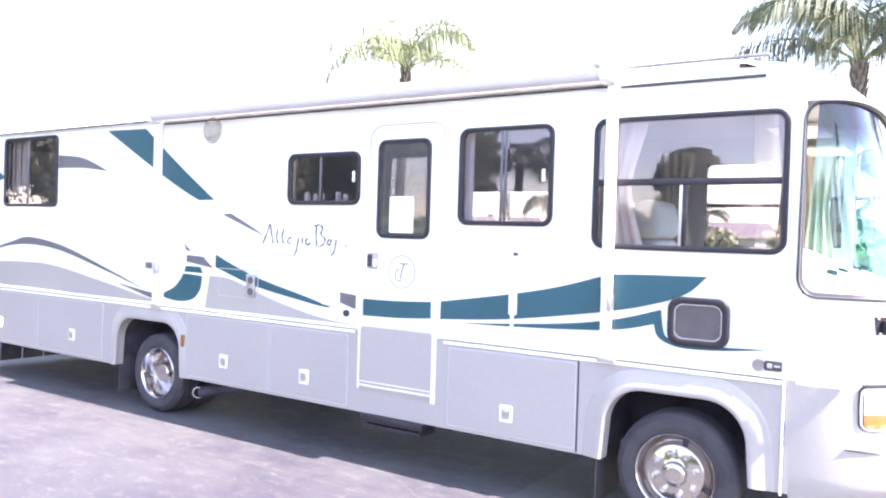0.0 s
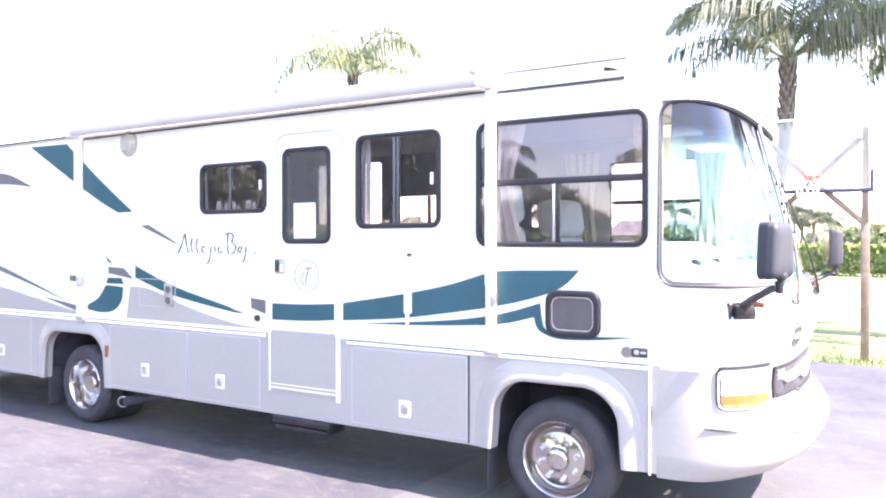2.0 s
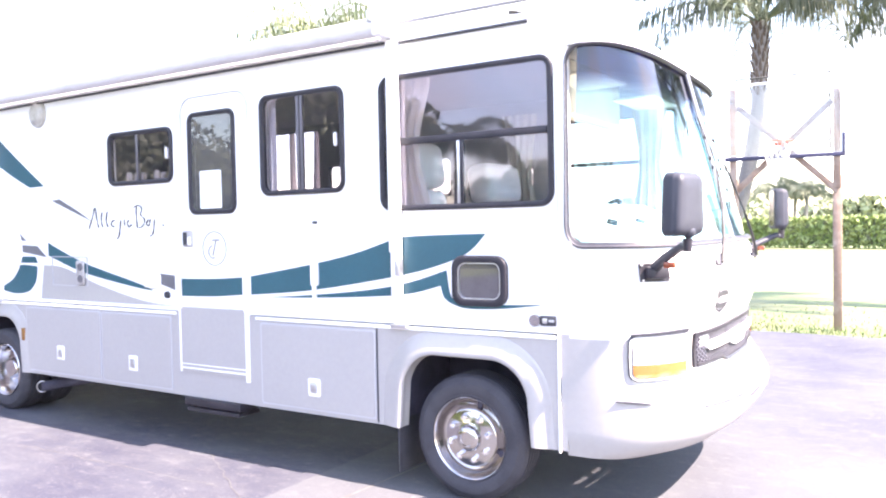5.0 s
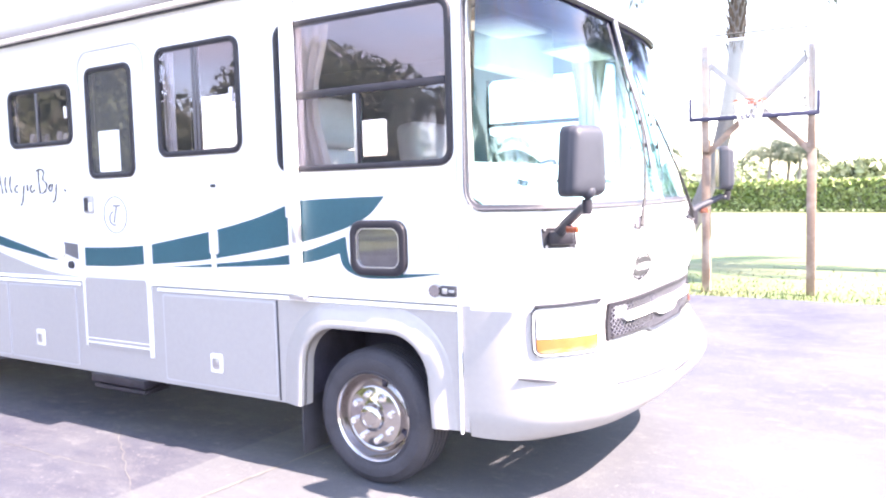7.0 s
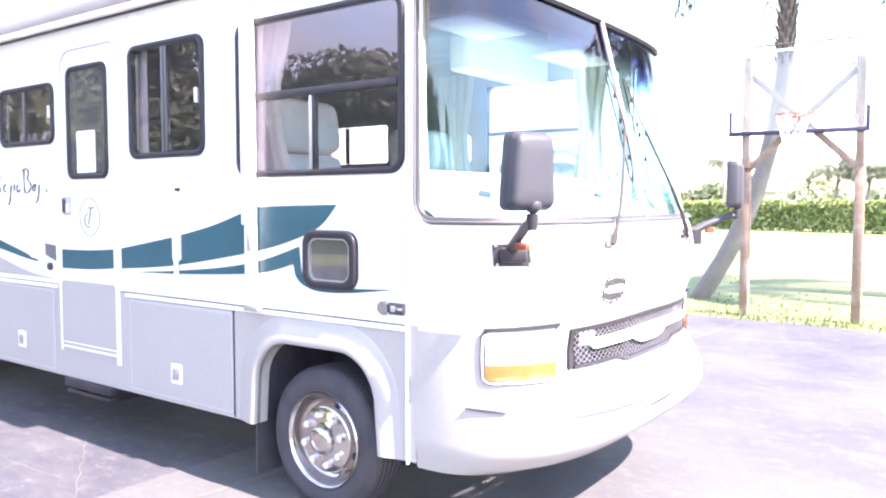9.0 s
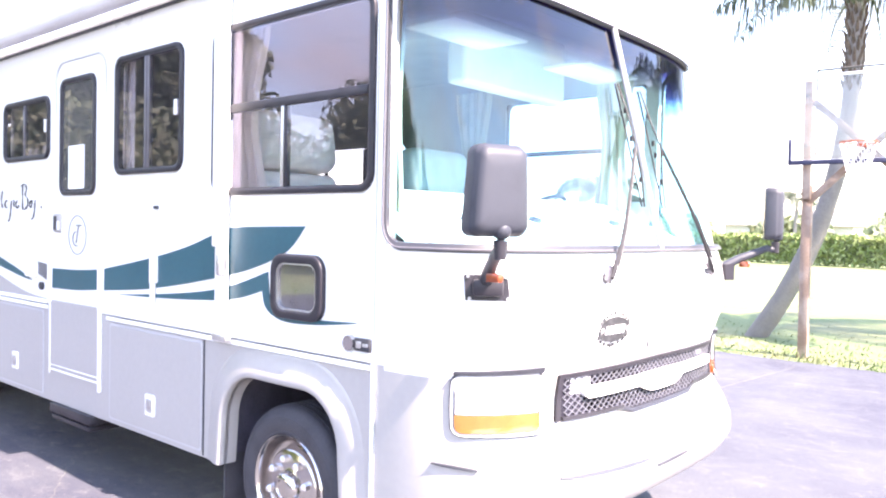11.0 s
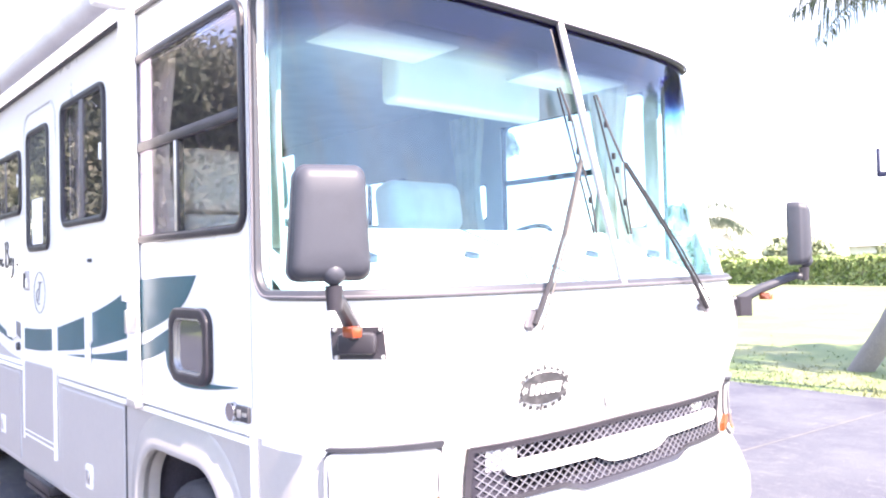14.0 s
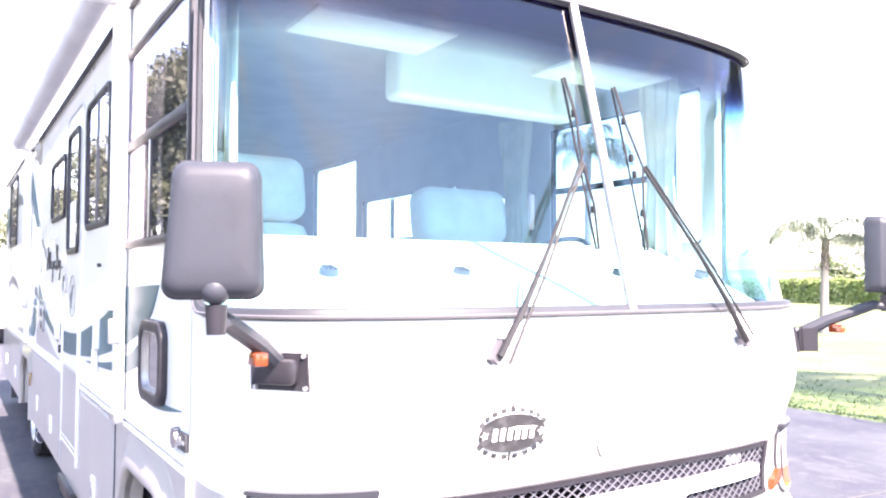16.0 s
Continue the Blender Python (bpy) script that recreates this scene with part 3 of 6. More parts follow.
def screen_edge(out, dz):
    """The line round the windscreen, with round lower corners."""
    pts = []
    zb, zt = 1.640 - dz, 2.785 + dz
    for i in range(7):
        t = i / 6
        pts.append(front(0.0, zb + 0.12 * (1 - math.sin(t * math.pi / 2)), out) + Vector((0.10 * (1 - math.cos(t * math.pi / 2)) - 0.03, 0, 0)))
    lowa = [a for a in ANG if 0.16 < a < math.pi - 0.16]
    pts += [front(a, zb, out) for a in lowa]
    pts += [Vector((p.x, W - p.y, p.z)) for p in pts[6::-1]]
    for i in range(7):
        t = i / 6
        pts.append(front(math.pi, zt - 0.10 * (1 - math.sin(t * math.pi / 2)), out) + Vector((0.08 * (1 - math.cos(t * math.pi / 2)) - 0.03, 0, 0)))
    pts += [front(a, zt, out) for a in lowa[::-1]]
    pts += [Vector((p.x, W - p.y, p.z)) for p in pts[-len(lowa) - 1:-len(lowa) - 8:-1]]
    return pts


_e = screen_edge(0.004, 0.0)
bm = B()
tube(bm, _e, [0.019 if p.z < 2.6 else 0.011 for p in _e], 8, closed=True)
part("windscreen_seal", bm, SEAL, ws, "dark grey rubber seal")
bm = B()
tube(bm, screen_edge(0.022, 0.006), 0.006, 6, closed=True)
part("seal_trim", bm, DULL, ws, "thin bright trim strip")
bm = B()
for k in (-0.016, 0.016):
    tube(bm, [front(math.pi / 2, z, 0.012) + Vector((0, k * 0.4, 0)) for z in (1.635, 1.9, 2.1, 2.3, 2.5, 2.65, 2.79)], 0.014, 8)
part("centre_bar", bm, mat("dull_metal", (0.30, 0.29, 0.30), 0.38, 0.85, vary=0.06, scale=9), ws, "bright metal centre bar")

# lower grey side with wheel arches
ARCH_F, ARCH_R = (-0.41, 0.51, 0.935), (-5.98, -4.93, 0.955)


def arch(a, grow=0.0, n=22):
    """Outline of a wheel opening from its rear foot to its front foot."""
    x0, x1, zt = a[0] - grow, a[1] + grow, a[2] + grow
    r = 0.26 + grow
    pts = [(x0 - 0.02, 0.43)]
    for i in range(n + 1):
        t = radians(180 - 90 * i / n)
        pts.append((x0 + r + r * math.cos(t), zt - r + r * math.sin(t)))
    for i in range(n + 1):
        t = radians(90 - 90 * i / n)
        pts.append((x1 - r + r * math.cos(t), zt - r + r * math.sin(t)))
    pts.append((x1 + 0.02, 0.43))
    return pts


for y0, y1 in ((0.0, 0.025), (W - 0.025, W)):
    bm = B()
    slab(bm, [(XR, 0.43)] + arch(ARCH_R) + arch(ARCH_F) + [(0.715, 0.43), (0.715, 1.115), (XR, 1.115)], y0, y1)
    part("lower_side", bm, GREY, rv, "pale grey lower side skirt", smooth=False)
for a in (ARCH_F, ARCH_R):
    for y0, y1 in ((-0.022, 0.06), (W - 0.06, W + 0.022)):
        bm = B()
        n = len(arch(a))
        prof = [(0.0, 0.08), (0.0, -0.020), (0.004, -0.027), (0.012, -0.031), (0.03, -0.031), (0.055, -0.026), (0.08, -0.018), (0.105, -0.010), (0.13, -0.004), (0.15, -0.0005), (0.155, 0.004)]
        V = [[bm.verts.new((p[0], d if y0 < 1 else W - d, p[1])) for p in arch(a, g)] for g, d in prof]
        for i in range(n - 1):
            for k in range(len(prof) - 1):
                bm.faces.new((V[k][i], V[k][i + 1], V[k + 1][i + 1], V[k + 1][i]))
        part("wheel_arch_flare", bm, GREY, rv, "rounded pale grey wheel arch flare", sharp=75)
bm = B()
for x0, x1 in ((-9.2, -6.05), (-4.86, -0.48), (0.58, 0.84)):
    box(bm, x0, x1, 0.10, W - 0.10, 0.46, 0.92)
part("underbody", bm, DARK, rv, "dark underbody and frame")
bm = B()
box(bm, -9.2, 0.75, 0.05, W - 0.05, 0.95, 1.0)
for a in (ARCH_F, ARCH_R):
    box(bm, a[0] - 0.1, a[1] + 0.1, 0.70, 0.74, 0.5, 0.96)
part("wheel_well", bm, DARK, rv)

# belt moulding, seams
bm = B()
for x0, x1 in ((XR, -2.66), (-1.76, 0.70)):
    box(bm, x0, x1, -0.016, 0.0, 1.122, 1.150, 0.006)
    box(bm, x0, x1, -0.012, 0.0, 1.085, 1.112, 0.005)
part("belt_moulding", bm, TRIM, rv, "white double belt moulding")
bm = B()
box(bm, 0.706, 0.720, -0.012, 0.01, 0.415, 1.15, 0.004)
part("seam_moulding", bm, TRIM, rv, "white upright seam moulding")
bm = B()
box(bm, 0.713, 0.718, -0.003, 0.0, 1.16, 2.78)
part("cap_seam", bm, GREYF, rv)

# compartment doors
for x0, x1, hx, hz in ((-8.72, -7.58, -8.42, 0.62), (-7.54, -6.27, -6.84, 0.61), (-4.83, -3.69, -4.28, 0.595), (-3.65, -2.74, -3.225, 0.58), (-1.70, -0.645, -1.185, 0.562)):
    bm = B()
    slab(bm, rrect(x0, x1, 0.47, 1.06, 0.02, 3), -0.009, -0.002, bevel=0.003)
    d = part("compartment_door", bm, GREY, rv, "pale grey luggage compartment door", smooth=False)
    bm = B()
    ring(bm, rrect(x0 - 0.012, x1 + 0.012, 0.458, 1.072, 0.02, 3), rrect(x0, x1, 0.47, 1.06, 0.02, 3), -0.006, 0.0)
    part("door_edging", bm, GREYF, d, "thin pale edging", smooth=False)
    bm = B()
    slab(bm, rrect(hx - 0.055, hx + 0.055, hz, hz + 0.13, 0.015, 3), -0.018, -0.009, bevel=0.004)
    h = part("latch", bm, TRIM, d, "white square paddle latch")
    bm = B()
    slab(bm, rrect(hx - 0.034, hx + 0.034, hz + 0.025, hz + 0.102, 0.012, 3), -0.021, -0.018)
    box(bm, hx - 0.025, hx + 0.028, -0.026, -0.021, hz + 0.05, hz + 0.096, 0.003)
    part("paddle", bm, ALU, h, "grey paddle")
bm = B()
box(bm, -0.628, -0.618, -0.004, 0.0, 0.44, 1.08)
part("panel_seam", bm, SEAL, rv)


def window(name, w, y, sign, label, bars=(), parent=rv, pane=GLASS):
    """A side window: black rounded frame, glass, bars and catch. sign -1: the kerb side."""
    x0, x1, z0, z1, r = w
    ya, yb = (y - 0.018, y + 0.03) if sign < 0 else (y - 0.03, y + 0.018)
    bm = B()
    ring(bm, rrect(x0, x1, z0, z1, r, 6), rrect(x0 + 0.031, x1 - 0.031, z0 + 0.031, z1 - 0.031, r * 0.68, 6), ya, yb, bevel=0.006)
    fr = part("window", bm, BLACK, parent, label, sharp=50)
    bm = B()
    ring(bm, rrect(x0 + 0.030, x1 - 0.030, z0 + 0.030, z1 - 0.030, r * 0.68, 5), rrect(x0 + 0.036, x1 - 0.036, z0 + 0.036, z1 - 0.036, r * 0.6, 5), ya + 0.006, yb - 0.028)
    part("inner_bead", bm, SEAL, fr, "thin grey bead")
    bm = B()
    yp = y - 0.006 if sign < 0 else y + 0.002
    slab(bm, rrect(x0 + 0.028, x1 - 0.028, z0 + 0.028, z1 - 0.028, r * 0.68, 5), yp, yp + 0.004)
    g = part("pane", bm, pane, fr, smooth=False)
    g.visible_shadow = False
    for b in bars:
        bm = B()
        if b[0] == "v":
            box(bm, b[1] - b[4], b[1] + b[4], y - 0.010, y + 0.018, b[2], b[3], 0.003)
        else:
            box(bm, b[2], b[3], y - 0.014, y + 0.018, b[1] - b[4], b[1] + b[4], 0.003)
        part("bar", bm, b[5], fr)
    return fr


w = WIN["rear"]
window("window", w, 0, -1, "dark sliding bedroom window", [("v", -7.85, 2.17, 2.93, 0.018, DULL)])
w = WIN["small"]
fr = window("window", w, 0, -1, "small dark sliding kitchen window", [("v", -3.10, 2.20, 2.58, 0.011, DULL)])
bm = B()
box(bm, -2.735, -2.71, -0.014, 0.01, 2.36, 2.45, 0.004)
part("catch", bm, TRIM, fr, "white window catch")
w = WIN["lounge"]
fr = window("window", w, 0, -1, "dark sliding lounge window", [("v", -1.29, 2.05, 2.72, 0.012, DULL), ("v", -1.255, 2.05, 2.72, 0.010, DULL)])
bm = B()
box(bm, -0.955, -0.93, -0.014, 0.01, 2.34, 2.43, 0.004)
part("catch", bm, TRIM, fr, "white window catch")
window("window", WIN["cab"], 0, -1, "large cab window with lower sliding pane", [("h", 2.325, -0.52, 0.66, 0.022, BLACK), ("v", 0.05, 1.905, 2.31, 0.010, ALU), ("v", 0.075, 1.905, 2.31, 0.011, BLACK)])
FARBAR = {"lounge": (), "mid": (-2.66, -2.12), "rear": ()}
for k, w in FARWIN.items():
    window("window", w, W - 0.02, 1, "dark framed driver side window", [("h", 2.30, w[0] + 0.04, w[1] - 0.04, 0.018, BLACK)] if k == "cab" else [] if k == "quarter" else [("v", x, w[2] + 0.04, w[3] - 0.04, 0.018, BLACK) for x in FARBAR[k]])
# small square window below the belt of the cab
bm = B()
ring(bm, rrect(-0.005, 0.385, 1.264, 1.580, 0.08, 6), rrect(0.040, 0.340, 1.309, 1.535, 0.055, 6), -0.03, 0.0, bevel=0.008)
sw = part("window", bm, BLACK, rv, "small square low window in a thick black frame", sharp=50)
bm = B()
ring(bm, rrect(0.036, 0.344, 1.305, 1.539, 0.055, 6), rrect(0.045, 0.335, 1.314, 1.530, 0.05, 6), -0.024, -0.004)
part("inner_bead", bm, ALU, sw, "thin grey bead")
bm = B()
slab(bm, rrect(0.035, 0.345, 1.304, 1.540, 0.05, 5), -0.010, -0.004)
SMOKED = mat("smoked_glass", (0.075, 0.070, 0.078), 0.03, vary=0.25, scale=5, spec=1.0, coat=1.0)
part("pane", bm, SMOKED, sw, "dark smoked glass", smooth=False)

# entry door
bm = B()
_arc = [(-2.548, 2.42)] + [(p[0], p[1]) for p in rrect(-2.548, -1.797, 1.16, 2.823, 0.13, 8)[9:18]] + [(p[0], p[1]) for p in rrect(-2.548, -1.797, 1.16, 2.823, 0.13, 8)[0:9]][::1] + [(-1.797, 2.50)]
_arc = [_arc[0]] + sorted(_arc[1:-1], key=lambda q: q[0]) + [_arc[-1]]
tube(bm, [(x, -0.004, z) for x, z in _arc], [0.002] + [0.0075] * (len(_arc) - 2) + [0.002], 6)
dr = part("entry_door", bm, PALE, rv, "white entry door with a tall dark window")
bm = B()
ring(bm, rrect(-2.53, -1.815, 1.18, 2.805, 0.12, 6), rrect(DOORWIN[0] + 0.03, DOORWIN[1] - 0.03, DOORWIN[2] + 0.03, DOORWIN[3] - 0.03, 0.03, 6), -0.007, -0.001)
part("door_leaf", bm, WHITE, dr, smooth=False)
bm = B()
slab(bm, rrect(-2.60, -1.87, 0.63, 1.155, 0.02, 3), -0.008, -0.001)
part("door_lower_panel", bm, GREY, dr, "pale grey lower door panel", smooth=False)
bm = B()
box(bm, -2.652, -2.585, -0.016, 0.0, 1.14, 1.46, 0.005)
box(bm, -2.618, -2.603, -0.014, 0.0, 0.63, 1.14, 0.003)
box(bm, -1.880, -1.810, -0.016, 0.0, 1.14, 1.46, 0.005)
box(bm, -1.868, -1.828, -0.016, 0.0, 0.60, 1.14, 0.005)
box(bm, -2.603, -1.868, -0.013, -0.008, 0.655, 0.668, 0.003)
box(bm, -2.603, -1.868, -0.012, -0.008, 0.690, 0.698, 0.002)
part("door_edge_strip", bm, TRIM, dr, "white upright edge strips")
window("window", DOORWIN, -0.004, -1, "tall screened entry door window", [], dr, SCREENED)
bm = B()
slab(bm, rrect(-2.54, -2.43, 1.64, 1.77, 0.018, 4), -0.022, -0.007, bevel=0.004)
lk = part("door_lock", bm, LOCKPLATE, dr, "grey paddle door lock")
bm = B()
slab(bm, rrect(-2.53, -2.485, 1.655, 1.755, 0.008, 3), -0.027, -0.022)
part("paddle", bm, SEAL, lk, "dark paddle")
bm = B()
slab(bm, rrect(-2.475, -2.44, 1.655, 1.72, 0.008, 3), -0.026, -0.022)
part("key_plate", bm, TRIM, lk)
bm = B()
ring(bm, [(-2.185 + 0.135 * math.cos(t), 1.625 + 0.135 * math.sin(t)) for t in [2 * math.pi * i / 40 for i in range(40)]], [(-2.185 + 0.128 * math.cos(t), 1.625 + 0.128 * math.sin(t)) for t in [2 * math.pi * i / 40 for i in range(40)]], -0.010, -0.006)
box(bm, -2.21, -2.125, -0.010, -0.006, 1.685, 1.697, m=None)
tube(bm, [(-2.165 - 0.012 * i * 0.5, -0.009, 1.69 - 0.02 * i) for i in range(7)], 0.006, 6)
tube(bm, [(-2.20 + 0.05 * math.cos(t), -0.009, 1.60 + 0.05 * math.sin(t)) for t in [radians(100 + 24 * i) for i in range(9)]], 0.005, 6)
part("round_emblem", bm, BADGE, dr, "round thin-line emblem")
bm = B()
box(bm, -2.56, -1.93, -0.03, 0.3, 0.365, 0.428, 0.008)
box(bm, -2.54, -1.95, -0.02, 0.2, 0.32, 0.350, 0.006)
for x in (-2.5, -1.99):
    box(bm, x, x + 0.03, 0.0, 0.18, 0.34, 0.37)
part("entry_step", bm, BLACK, rv, "folded black entry step")
# scattered small fittings on the side
bm = B()
slab(bm, rrect(-2.325, -2.085, 1.94, 2.235, 0.01, 2), -0.0125, -0.0105)
solo("paper_notice", bm, PAPER, "plain white paper sheet taped on the door window", "paper", smooth=False)
bm = B()
rod(bm, (-4.53, -0.02, 2.885), (-4.53, 0.0, 2.885), 0.12, 0.13, 28)
lt = part("porch_light", bm, LAMPLENS, rv, "round cream porch light")
bm = B()
rod(bm, (-4.53, -0.05, 2.885), (-4.53, -0.02, 2.885), 0.07, 0.105, 28)
part("lens", bm, LAMPLENS, lt)
bm = B()
box(bm, -1.165, -1.13, -0.018, 0.0, 1.80, 1.82, 0.004)
part("door_catch", bm, SEAL, rv, "small dark catch")
bm = B()
slab(bm, rrect(-1.185, -1.125, 1.36, 1.52, 0.012, 3), -0.03, 0.0, bevel=0.006)
box(bm, -1.165, -1.145, -0.035, -0.005, 1.24, 1.37, 0.004)
part("awning_hook", bm, TRIM, rv, "white fold-out hook")
bm = B()
rod(bm, (0.565, -0.022, 1.195), (0.565, 0.0, 1.195), 0.035, 0.038, 20)
part("fuel_lock", bm, CHROME, rv, "round chrome lock")
bm = B()
box(bm, 0.60, 0.70, -0.014, 0.0, 1.165, 1.225, 0.004)
part("side_badge", bm, SEAL, rv, "small dark badge")
bm = B()
box(bm, 0.615, 0.645, -0.016, -0.013, 1.18, 1.21, 0.003)
box(bm, 0.655, 0.69, -0.016, -0.013, 1.188, 1.202, 0.003)
part("badge_mark", bm, ALU, rv)
bm = B()
box(bm, -4.90, -4.855, -0.03, 0.0, 0.74, 0.86, 0.008)
part("marker_lamp", bm, AMBER, rv, "amber side marker lamp")
bm = B()
ring(bm, rrect(-4.38, -3.84, 1.285, 1.555, 0.012, 3), rrect(-4.372, -3.848, 1.293, 1.547, 0.01, 3), -0.008, 0.0)
hp = part("service_hatch", bm, GREYF, rv, "service hatch with thin pale edging", smooth=False)
bm = B()
box(bm, -3.985, -3.875, -0.025, -0.006, 1.30, 1.515, 0.006)
part("latch_plate", bm, LOCKPLATE, hp, "grey metal latch plate")
for z in (1.355, 1.46):
    bm = B()
    rod(bm, (-3.92, -0.034, z), (-3.92, -0.025, z), 0.032, 0.036, 16)
    part("hatch_lock", bm, DULL, hp, "dark round lock")
bm = B()
slab(bm, rrect(-3.05, -2.84, 1.30, 1.42, 0.03, 4), -0.02, 0.0, bevel=0.005)
part("socket_cover", bm, TRIM, rv, "white socket cover")
bm = B()
rod(bm, (-2.76, -0.02, 1.245), (-2.76, 0.0, 1.245), 0.028, 0.03, 16)
part("tow_lock", bm, SEAL, rv)
bm = B()
rod(bm, (-5.15, -0.012, 1.62), (-5.15, 0.0, 1.62), 0.27, 0.28, 36)
wc = part("round_cover", bm, WHITE, rv, "large round white cover plate")
bm = B()
box(bm, -5.52, -5.42, -0.014, 0.0, 1.50, 1.56, 0.004, m=None)
part("vent", bm, SLATE, rv)
# added dark box, no known furniture: keeps the bedroom window dark
bm = B()
box(bm, -8.02, -7.1, 0.35, 0.9, 1.06, 2.9)
part("dark_filler", bm, CARPET, rv, "added dark box behind the bedroom window", smooth=False)
bm = B()
for k in range(5):
    box(bm, -8.40 + 0.07 * k, -8.345 + 0.07 * k, 0.09 + 0.01 * (k % 2), 0.10 + 0.01 * (k % 2), 2.0, 2.96)
solo("blind", bm, CREAM, "cream vertical blind inside the bedroom window", "blind", smooth=False)
bm = B()
for k in range(4):
    box(bm, -1.76 + 0.045 * k, -1.72 + 0.045 * k, 0.07 + 0.006 * (k % 2), 0.078 + 0.006 * (k % 2), 1.9, 2.8)
solo("blind", bm, TRIM, "drawn white blind inside the lounge window", "blind", smooth=False)
bm = B()
box(bm, -3.46, -2.68, 0.06, 0.22, 2.16, 2.185, 0.004)
part("window_ledge", bm, INNER, rv, "narrow ledge inside the kitchen window", smooth=False)
for _x, _h, _r in ((-3.37, 0.10, 0.030), (-3.27, 0.085, 0.026), (-3.18, 0.09, 0.022), (-3.00, 0.10, 0.028), (-2.92, 0.08, 0.024)):
    bm = B()
    lathe_pts = [(_r, 0.0), (_r, _h * 0.75), (_r * 0.75, _h * 0.85), (_r * 0.75, _h)]
    for (r0, z0), (r1, z1) in zip(lathe_pts, lathe_pts[1:]):
        rod(bm, (_x, 0.12, 2.186 + z0), (_x, 0.12, 2.186 + z1), r0, r1, 12)
    solo("jar", bm, PALECLOTH, "small pale jar on the kitchen window ledge", "jar", group="kitchen jars")
# exhaust, mud flaps, rear guard
bm = B()
tube(bm, [(-4.3, 0.55, 0.36), (-4.5, 0.35, 0.33), (-4.72, 0.06, 0.29)], 0.05, 16, caps=False)
tube(bm, [(-4.3, 0.55, 0.36), (-4.5, 0.35, 0.33), (-4.6, 0.22, 0.31)], 0.043, 14)
xp = part("exhaust_pipe", bm, DARK, rv, "metal exhaust tail pipe")
bm = B()
tube(bm, [(-4.72 + 0.052 * math.cos(t) * 0.80, 0.06 + 0.052 * math.cos(t) * 0.6, 0.29 + 0.052 * math.sin(t)) for t in [2 * math.pi * i / 20 for i in range(20)]], 0.006, 6, closed=True)
part("pipe_rim", bm, ALU, xp, "bright pipe rim")
for x, z0 in ((-0.50, 0.10), (-6.02, 0.12)):
    bm = B()
    box(bm, x, x + 0.012, 0.05, 0.50, z0, 0.52, 0.004)
    part("mud_flap", bm, RUBBER, rv, "black rubber mud flap")
for i in range(8):
    bm = B()
    box(bm, -9.20, -9.19, 0.10 + 0.30 * i, 0.38 + 0.30 * i, 0.06, 0.5)
    part("guard_strip", bm, RUBBER, rv, "hanging black rubber guard strip", smooth=False)

# stripes on the side


def between(low, high, name, material, label="", out=0.003, n=8):
    """A decal on the side between a lower and an upper curve, each through a few points (x, z)."""
    bm = B()
    slab(bm, smooth_line(low, n) + smooth_line(high, n)[::-1], -out, 0.0)
    return part(name, bm, material, rv, label, smooth=False)


between([(-6.26, 2.965), (-5.2, 2.42), (-4.71, 2.205)], [(-5.58, 2.955), (-5.05, 2.58), (-4.48, 2.21)], "stripe", TEAL, "teal slanting stripe")
between([(-4.36, 2.07), (-4.05, 1.965), (-3.78, 1.875)], [(-4.24, 2.08), (-4.0, 1.98), (-3.779, 1.878)], "stripe", SLATE, "thin dark stripe")
between([(-7.20, 2.58), (-6.7, 2.57), (-6.25, 2.525)], [(-7.20, 2.73), (-6.7, 2.68), (-6.25, 2.53)], "stripe", SLATE, "faded blue-grey stripe")
between([(-9.3, 2.33), (-8.8, 2.40), (-8.41, 2.48)], [(-9.3, 2.72), (-8.8, 2.68), (-8.41, 2.50)], "stripe", TEAL, "teal stripe")
between([(-9.3, 1.50), (-8.68, 1.575), (-8.2, 1.655), (-7.7, 1.675), (-7.1, 1.62), (-6.3, 1.45), (-5.6, 1.285)], [(-9.3, 1.52), (-8.68, 1.60), (-8.2, 1.70), (-7.8, 1.765), (-7.1, 1.685), (-6.3, 1.485), (-5.6, 1.29)], "stripe", SLATE, "arched blue-grey stripe")
between([(-9.3, 1.151), (-7.0, 1.151), (-5.36, 1.151)], [(-9.3, 1.42), (-8.0, 1.46), (-7.3, 1.45), (-6.4, 1.33), (-5.36, 1.17)], "side_decal", GREY, "pale grey curved side field")
between([(-6.0, 1.31), (-5.36, 1.175)], [(-6.0, 1.315), (-5.36, 1.24)], "stripe", SLATE)
between([(-5.22, 1.215), (-5.0, 1.19), (-4.78, 1.22), (-4.66, 1.32), (-4.63, 1.45)], [(-5.22, 1.26), (-5.05, 1.33), (-4.95, 1.42), (-4.90, 1.47), (-4.64, 1.46)], "stripe", TEAL, "round teal stripe end")
between([(-4.90, 1.49), (-4.62, 1.49)], [(-4.92, 1.55), (-4.66, 1.55)], "stripe", TEAL)
between([(-4.92, 1.60), (-4.47, 1.545)], [(-5.0, 1.665), (-4.62, 1.65)], "stripe", SLATE)
between([(-5.02, 1.71), (-4.80, 1.70)], [(-5.10, 1.80), (-4.94, 1.79)], "stripe", SLATE)
between([(-4.44, 1.56), (-3.9, 1.41), (-3.2, 1.30), (-2.95, 1.275)], [(-4.44, 1.68), (-3.9, 1.50), (-3.2, 1.345), (-2.95, 1.28)], "stripe", TEAL, "tapering teal stripe")
between([(-4.58, 1.151), (-3.6, 1.151), (-2.66, 1.151)], [(-4.52, 1.47), (-4.2, 1.45), (-3.7, 1.31), (-3.1, 1.19), (-2.66, 1.155)], "side_decal", GREY, "pale grey curved side field")
